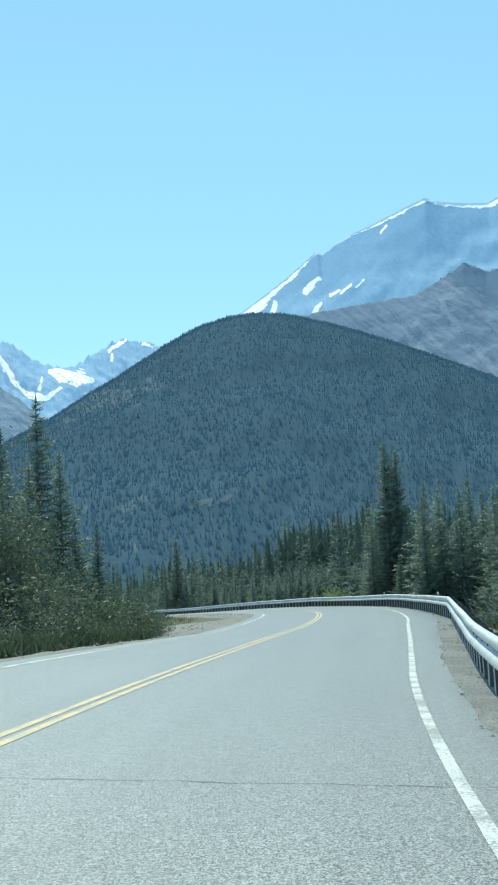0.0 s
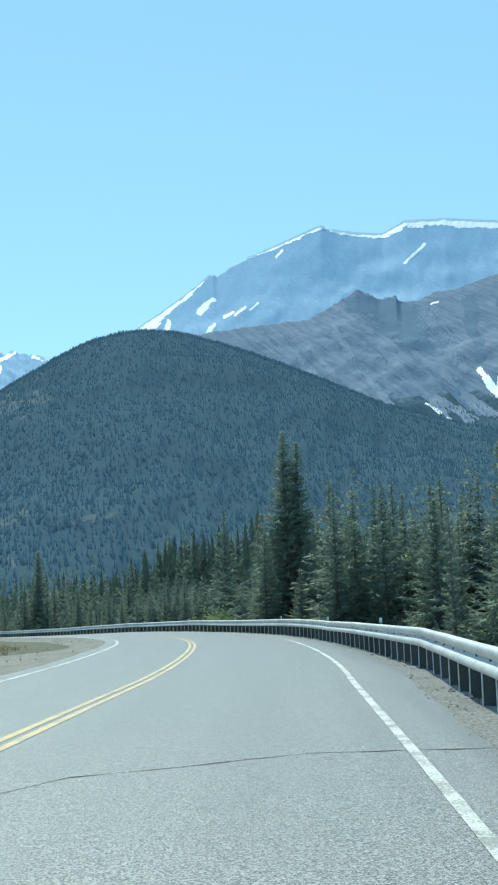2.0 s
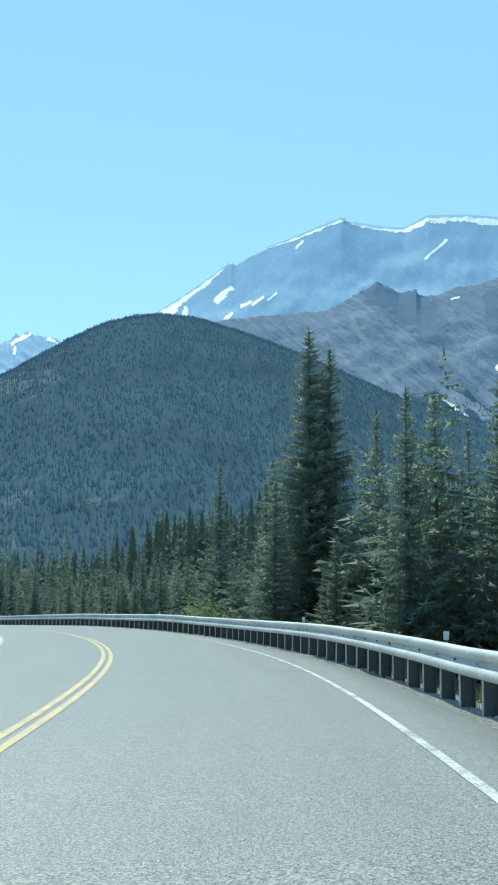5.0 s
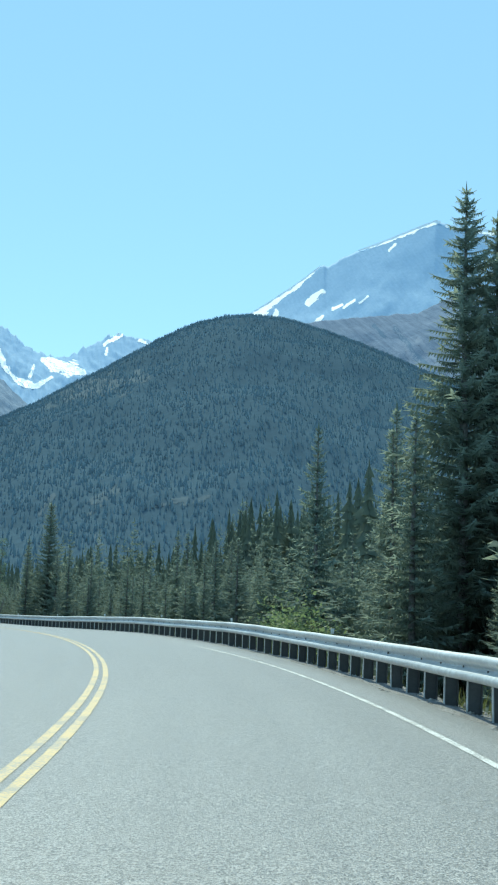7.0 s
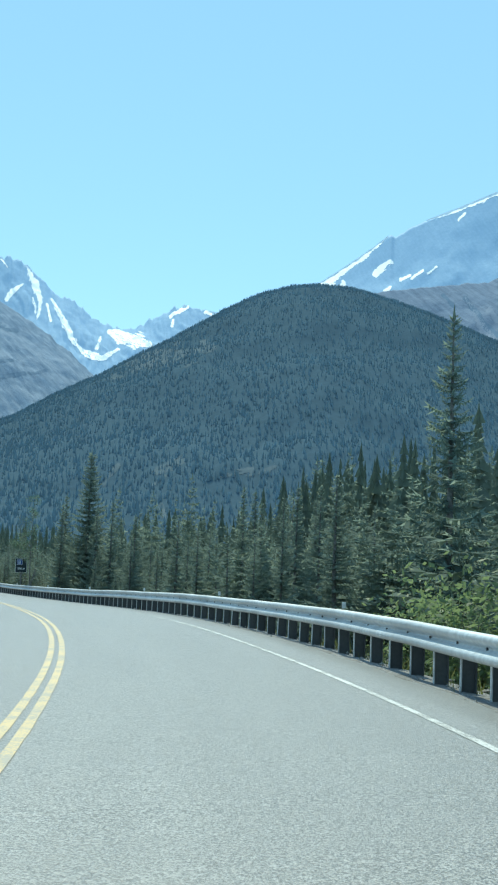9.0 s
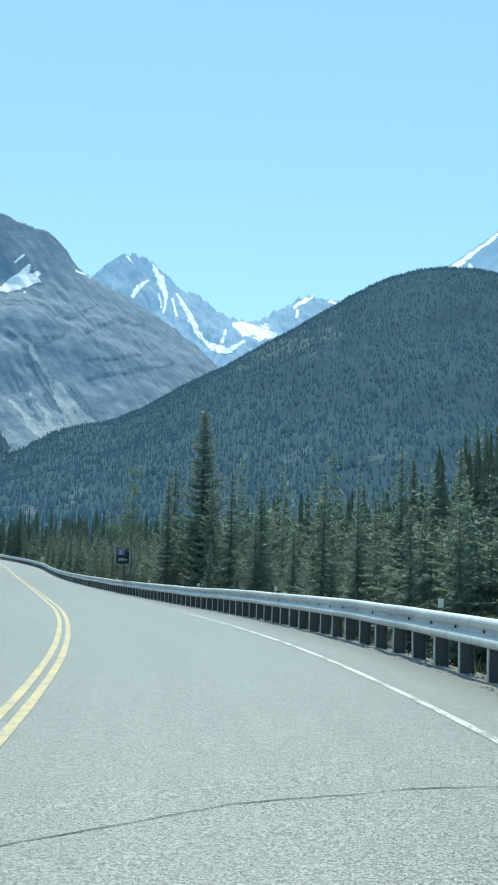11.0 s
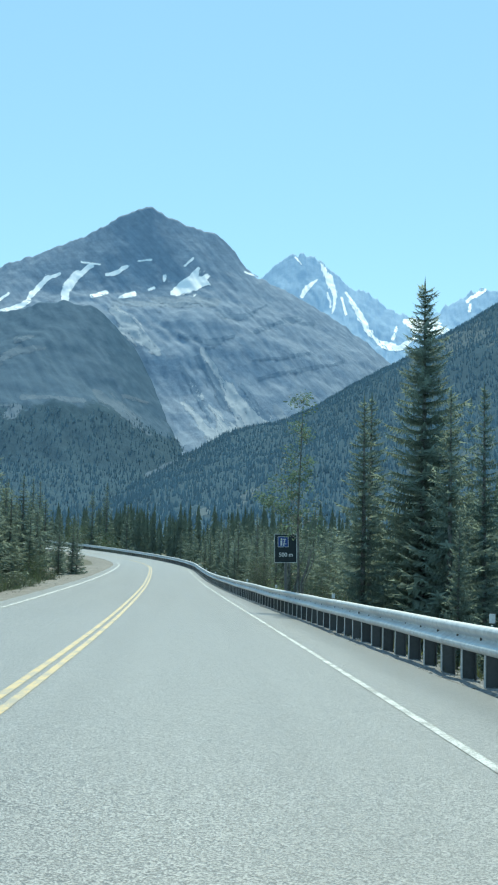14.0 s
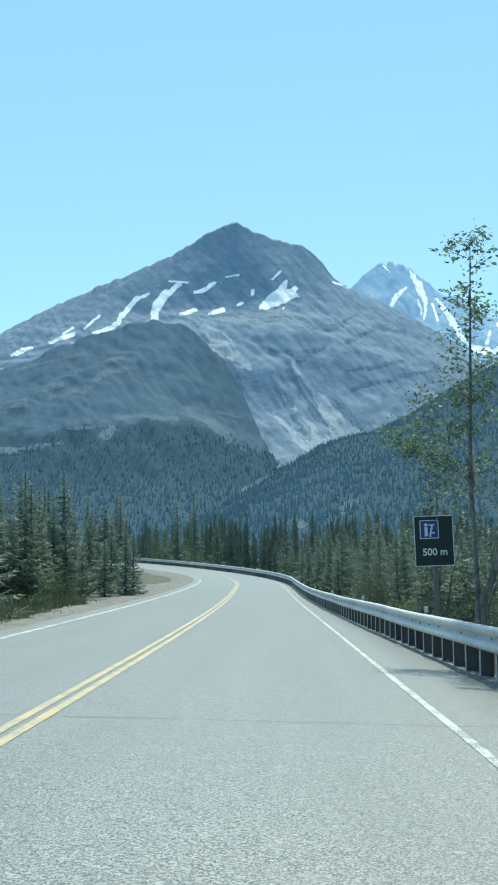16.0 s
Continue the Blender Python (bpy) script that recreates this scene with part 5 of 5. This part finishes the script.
for i, (x, y, f) in enumerate(((-14.2, 163.4, 0.75), (-13.2, 160.6, 0.6), (-15.9, 167.0, 0.8), (-22.8, 180.4, 0.75), (-24.4, 184.0, 0.8), (-20.9, 177.0, 0.5))):
    bush_at(B5, x, y, i * 2.1, f, "pale green thicket between spruces behind the guardrail")
for i, (s, e, src, f) in enumerate(((46, 2.6, B2, 0.8), (52, 2.8, B1, 0.8), (66, 2.6, B2, 0.7), (70, 3.0, B1, 0.9), (74, 2.7, B2, 0.9), (80, 3.1, B3, 0.5), (86, 2.5, B2, 0.8), (140, 2.6, B2, 0.8), (146, 3.2, B1, 0.7), (152, 2.8, B2, 0.7), (160, 3.4, B3, 0.7), (164, 3.0, B1, 0.9), (30, 2.7, B2, 0.9), (22, 2.8, B1, 0.9), (168, 4.2, B3, 0.8), (156, 4.5, B3, 0.75))):
    p = on_road(s, rail_off(s) + e)
    bush_at(src, p.x, p.y, i * 0.9, f)


def aspen():
    """A lanky aspen with a bare lower stem and tufts of leaves."""
    thing = new("aspen_tree")
    rng = random.Random(404)
    x, y = -13.6, 153.9
    z = ground_z(x, y)
    h = 4.05 - z
    sv, sf = taper([(0, 0, -0.2), (0.05, 0, h * 0.2), (-0.02, 0.03, h * 0.45), (0.04, 0, h * 0.7), (0.10, 0, h)], [0.050, 0.042, 0.034, 0.022, 0.006], 8)
    solid("trunk", sv, sf, ASPEN_BARK, thing, "slim pale-grey aspen trunk", True)
    centers = []
    for k in range(46):
        t = rng.uniform(0.36, 0.99) if k > 9 else rng.uniform(0.42, 0.64)
        a = rng.uniform(0, 6.28) if k > 9 else rng.uniform(2.5, 3.9)
        L = (0.20 + 1.5 * max(0.0, 0.60 - t) + 0.22 * rng.random()) * (2.3 if k < 8 else 1.0)
        b = Vector((0.04, 0, h * t))
        pts = [b + Vector((math.cos(a) * L * q, math.sin(a) * L * q, L * 0.55 * q)) for q in (0, 0.5, 1.0)]
        v2, f2 = taper(pts, [0.018, 0.012, 0.004], 4)
        solid("branch", v2, f2, ASPEN_BARK, thing)
        centers += [pts[1], pts[2], pts[2], pts[2].lerp(pts[1], 0.4)] * (2 if k < 10 else 1)
    for k in range(5):
        a = rng.uniform(-0.7, 1.2)
        pts = [Vector((math.cos(a) * q * 0.55 + 0.08 * math.sin(q * 9), math.sin(a) * q * 0.55, q * h * 0.33)) for q in (0, 0.25, 0.5, 0.75, 1.0)]
        v2, f2 = taper(pts, [0.03, 0.028, 0.022, 0.016, 0.006], 5)
        solid("stem", v2, f2, ASPEN_BARK, thing, "bare bleached side stem")
    lv, lf = [], []
    leaf_cloud(rng, centers, 3000, 0.046, lv, lf, 0.12)
    solid("foliage", lv, lf, ASPEN_LEAVES, thing, "sparse fluttering green leaves")
    thing.matrix_basis = Matrix.Translation((x, y, z))
    tagged(thing, "lanky aspen with sparse leaf tufts beside the sign", "tree")


aspen()
SAPLING = bush(0.75, 4.3, 405, PALE_LEAVES, "leaning young aspen shoots with pale green leaves", 1700, 0.035, 5, 0.03, ASPEN_BARK, "sapling", "aspen_sapling")
set_at(SAPLING, -16.2, 162.2, 0.4, 1.5)


def snag(x, y, h, seed):
    """A dead forked shrub, bleached pale."""
    thing = new("dead_shrub")
    rng = random.Random(seed)
    for _ in range(6):
        a = rng.uniform(0, 6.28)
        pts = [(math.cos(a) * h * 0.45 * q + rng.uniform(-0.03, 0.03), math.sin(a) * h * 0.45 * q + rng.uniform(-0.03, 0.03), h * q * rng.uniform(0.85, 1.1)) for q in (0, 0.3, 0.6, 1.0)]
        sv, sf = taper(pts, [0.02, 0.016, 0.011, 0.004], 5)
        solid("branch", sv, sf, DEADWOOD, thing)
    set_at(thing, x, y)
    tagged(thing, "bleached dead branching shrub behind the guardrail", "shrub")


for s, e, h in ((50, 3.2, 2.0), (131, 2.4, 1.9), (57, 3.4, 2.4), (76, 2.6, 1.6)):
    p = on_road(s, rail_off(s) + e)
    snag(p.x, p.y, h, int(s))


def undergrowth(name, spans, count, material, label, seed, blade, tall, wide):
    """Tufts of thin blades over strips of ground given as (s0, s1, d0, d1)."""
    rng = random.Random(seed)
    vs, fs = [], []
    for s0, s1, d0, d1 in spans:
        for _ in range(count):
            s = rng.uniform(s0, s1)
            base = rail_off(s) if d0 > 0 else 0
            d = rng.uniform(d0, d1) + base
            c = on_road(s, d)
            c.z = max(ground_z(c.x, c.y), c.z - 0.06 if (base and d - base < 0.8) or (not base and d > -6.6) else -99)
            for _ in range(5):
                a = rng.uniform(0, 6.28)
                q = c + Vector((rng.gauss(0, wide), rng.gauss(0, wide), -0.02))
                hgt = tall * rng.uniform(0.4, 1.3)
                t = Vector((math.cos(a), math.sin(a), 0))
                o = len(vs)
                vs += [q + t * blade, q - t * blade, q + Vector((rng.gauss(0, 0.4), rng.gauss(0, 0.4), 1.0)) * hgt]
                fs += [(o, o + 1, o + 2)]
    tagged(solid(name, vs, fs, material), label, "undergrowth", kind="stuff")


undergrowth("grass_tufts", [(10, 110, 0.12, 1.9), (110, 230, 0.12, 1.9), (42, 66, -13.0, -8.2), (186, 225, -8.4, -7.2)], 700, GRASS, "dry yellow-green grass tufts on the verge", 21, 0.012, 0.22, 0.10)
undergrowth("low_shrubs", [(10, 110, 1.6, 9.0), (110, 235, 1.6, 9.0), (17, 36, -9.5, -6.3), (40, 66, -18, -10), (150, 182, -10, -6.5)], 2200, UNDERBRUSH, "low green plants covering the forest edge", 22, 0.035, 0.45, 0.22)


def stones():
    rng = random.Random(31)
    vs, fs = [], []
    for _ in range(5200):
        s = rng.uniform(6, 215)
        if rng.random() < 0.72:
            d = rng.uniform(pave_r(s) - 0.06, rail_off(s) + 0.5)
        else:
            d = rng.uniform(-7.2, PAVE_L - 0.05)
        r = 0.012 + 0.032 * rng.random() ** 4
        c = on_road(s, d, 0.0)
        o = len(vs)
        for ax in ((1, 0, 0), (-1, 0, 0), (0, 1, 0), (0, -1, 0), (0, 0, 0.8), (0, 0, -0.6)):
            vs.append(c + Vector(ax) * r * rng.uniform(0.7, 1.3))
        for i, j in ((0, 2), (2, 1), (1, 3), (3, 0)):
            fs += [(o + i, o + j, o + 4), (o + j, o + i, o + 5)]
    tagged(solid("gravel_stones", vs, fs, STONE), "loose pale gravel stones along the verge", "gravel", kind="stuff")


stones()


# ---- guardrail ----
POST_GAP = 1.06
N_POST = 312
PROFILE = ((0.016, 0.718), (-0.030, 0.713), (-0.058, 0.700), (-0.074, 0.680), (-0.078, 0.657), (-0.072, 0.632), (-0.050, 0.606), (-0.014, 0.586), (0.0, 0.570), (0.0, 0.552), (-0.030, 0.534),
           (-0.072, 0.512), (-0.098, 0.488), (-0.106, 0.462), (-0.100, 0.436), (-0.074, 0.410), (-0.036, 0.397), (0.012, 0.394))


def guardrail():
    rail = new("guardrail")
    tagged(rail, "long galvanised W-beam guardrail on dark posts", "guardrail")
    wob = lambda s: 0.035 * noise.noise(Vector((s * 0.09, 0.4, 2.0))) + 0.008 * noise.noise(Vector((s * 0.6, 1.4, 2.0)))
    s_first = 4.0
    # beams: lapped panels, four posts each
    for k in range(N_POST // 4):
        a, b = s_first + k * 4 * POST_GAP - 0.08, s_first + (k + 1) * 4 * POST_GAP + 0.08
        rows = [a + (b - a) * j / 6 for j in range(7)]
        vs = []
        out = 0.004 * (k % 2)
        for s in rows:
            for d, z in PROFILE:
                vs.append(on_road(s, rail_off(s) + d - out, z + wob(s)))
            for d, z in reversed(PROFILE):
                vs.append(on_road(s, rail_off(s) + d + 0.008 - out, z + wob(s)))
        n = 2 * len(PROFILE)
        fs = [(i * n + j, i * n + (j + 1) % n, (i + 1) * n + (j + 1) % n, (i + 1) * n + j) for i in range(6) for j in range(n)]
        solid("beam", vs, fs, STEEL, rail, smooth=True)
    # an H-section: two flanges along the road and a web between them
    post_bm = bmesh.new()
    for cx, sx, sy in ((-0.084, 0.012, 0.055), (0.086, 0.012, 0.12), (0.001, 0.158, 0.03)):
        done = bmesh.ops.create_cube(post_bm, size=1.0)["verts"]
        bmesh.ops.scale(post_bm, vec=(sx, sy, 1.15), verts=done)
        bmesh.ops.translate(post_bm, vec=(cx, 0, 0.085), verts=done)
    post_me = bpy.data.meshes.new("post")
    post_bm.to_mesh(post_me)
    post_bm.free()
    post_me.materials.append(POST_DARK)
    post_me.materials.append(STEEL)
    # road-side flange pale, the rest dark: the posts' sunlit edge as colour
    for k, face in enumerate(post_me.polygons):
        face.material_index = 1 if k < 6 else 0
    bolt_bm = bmesh.new()
    bmesh.ops.create_cone(bolt_bm, cap_ends=True, segments=8, radius1=0.020, radius2=0.016, depth=0.02)
    bmesh.ops.rotate(bolt_bm, cent=(0, 0, 0), matrix=Matrix.Rotation(math.pi / 2, 3, "Y"), verts=bolt_bm.verts)
    bolt_me = bpy.data.meshes.new("bolt")
    bolt_bm.to_mesh(bolt_me)
    bolt_bm.free()
    bolt_me.materials.append(BOLT)
    plate_bm = box_bm(0.072, 0.012, 0.11, 0.004, (0, 0, 0.0))
    plate_me = bpy.data.meshes.new("reflector")
    plate_bm.to_mesh(plate_me)
    plate_bm.free()
    plate_me.materials.append(REFLECTOR)
    r2 = random.Random(8)
    for k in range(N_POST):
        s = s_first + (k + 0.5) * POST_GAP
        c = on_road(s, rail_off(s) + 0.125)
        post = new("post", post_me)
        post.parent = rail
        post.matrix_basis = Matrix.Translation(c + Vector((0, 0, wob(s) + r2.uniform(-0.015, 0.01)))) @ Matrix.Rotation(heading(s) + r2.uniform(-0.04, 0.04), 4, "Z") @ Matrix.Rotation(r2.uniform(-0.02, 0.02), 4, "Y")
        bolt = new("bolt", bolt_me)
        bolt.parent = post
        bolt.matrix_basis = Matrix.Translation((-0.135, 0, 0.555))
        if k % 12 == 2 and s > 34:
            plate = new("reflector", plate_me)
            plate.parent = post
            plate["label"] = "small pale reflector plate"
            plate.matrix_basis = Matrix.Translation((-0.02, -0.06, 0.80))
            lug = new("bracket", plate_me)
            lug.parent = post
            lug.matrix_basis = Matrix.Translation((-0.02, -0.06, 0.685)) @ Matrix.Diagonal((0.35, 1, 0.7, 1))


guardrail()


# ---- the sign ----
def road_sign():
    sign = new("road_sign")
    tagged(sign, "dark road sign with a blue picnic symbol and distance", "sign")
    w, h, t = 0.82, 1.05, 0.016
    x, y = SIGN_AT
    z0 = ground_z(x, y)
    zc = -0.28 - h / 2 - z0
    part("post", box_bm(0.10, 0.10, zc + h / 2 + 0.25, 0.008, (0.0, 0.06, (zc + h / 2 - 0.35) / 2)), POST_WOOD, sign, "square dark wooden sign post")
    part("board", box_bm(w, t, h, 0.004, (0, 0, zc)), SIGN_BOARD, sign)
    for nm, cx, cz, sx, sz in (("border", 0, zc + h / 2 - 0.008, w, 0.016), ("border", 0, zc - h / 2 + 0.008, w, 0.016), ("border", -w / 2 + 0.008, zc, 0.016, h - 0.034), ("border", w / 2 - 0.008, zc, 0.016, h - 0.034)):
        part(nm, box_bm(sx, 0.006, sz, 0, (cx, -t / 2 - 0.004, cz)), SIGN_WHITE, sign, "thin pale border strip")
    pz, px = zc + 0.24, -0.09
    panel = part("symbol_panel", box_bm(0.36, 0.006, 0.36, 0.002, (px, -t / 2 - 0.004, pz)), SIGN_BLUE, sign, "blue square panel")
    for cx, cz, sx, sz in ((0, 0.185, 0.39, 0.016), (0, -0.185, 0.39, 0.016), (-0.187, 0, 0.016, 0.354), (0.187, 0, 0.016, 0.354)):
        part("edge", box_bm(sx, 0.006, sz, 0, (px + cx, -t / 2 - 0.005, pz + cz)), SIGN_WHITE, panel, "white edge strip")
    # the white pictogram: an upright with a round cap, a branch with a table
    for cx, cz, sx, sz in ((-0.065, -0.045, 0.065, 0.19), (0.045, 0.09, 0.12, 0.028), (0.055, 0.045, 0.032, 0.10), (0.06, -0.075, 0.11, 0.026), (0.035, -0.03, 0.03, 0.09), (0.02, -0.12, 0.03, 0.07)):
        part("pictogram", box_bm(sx, 0.004, sz, 0, (px + cx, -t / 2 - 0.009, pz + cz)), SIGN_WHITE, panel, "white symbol shape")
    disc = bmesh.new()
    bmesh.ops.create_cone(disc, cap_ends=True, segments=16, radius1=0.034, radius2=0.034, depth=0.004)
    bmesh.ops.rotate(disc, cent=(0, 0, 0), matrix=Matrix.Rotation(math.pi / 2, 3, "X"), verts=disc.verts)
    bmesh.ops.translate(disc, vec=(px - 0.065, -t / 2 - 0.009, pz + 0.095), verts=disc.verts)
    part("pictogram", disc, SIGN_WHITE, panel, "white symbol shape")
    cu = bpy.data.curves.new("lettering", "FONT")
    cu.body = "500 m"
    cu.size, cu.extrude, cu.offset = 0.205, 0.002, 0.004
    cu.align_x, cu.align_y = "CENTER", "CENTER"
    tmp = bpy.data.objects.new("lettering", cu)
    scene.collection.objects.link(tmp)
    dg = bpy.context.evaluated_depsgraph_get()
    me = bpy.data.meshes.new_from_object(tmp.evaluated_get(dg))
    bpy.data.objects.remove(tmp)
    me.materials.clear()
    me.materials.append(SIGN_WHITE)
    txt = new("lettering", me)
    txt.parent = sign
    txt["label"] = "white lettering reading 500 m"
    txt.matrix_basis = Matrix.Translation((0.01, -t / 2 - 0.006, zc - 0.235)) @ Matrix.Rotation(math.pi / 2, 4, "X")
    sign.matrix_basis = Matrix.Translation((x, y, z0)) @ Matrix.Rotation(radians(21), 4, "Z") @ Matrix.Rotation(radians(-1.5), 4, "Y")


road_sign()
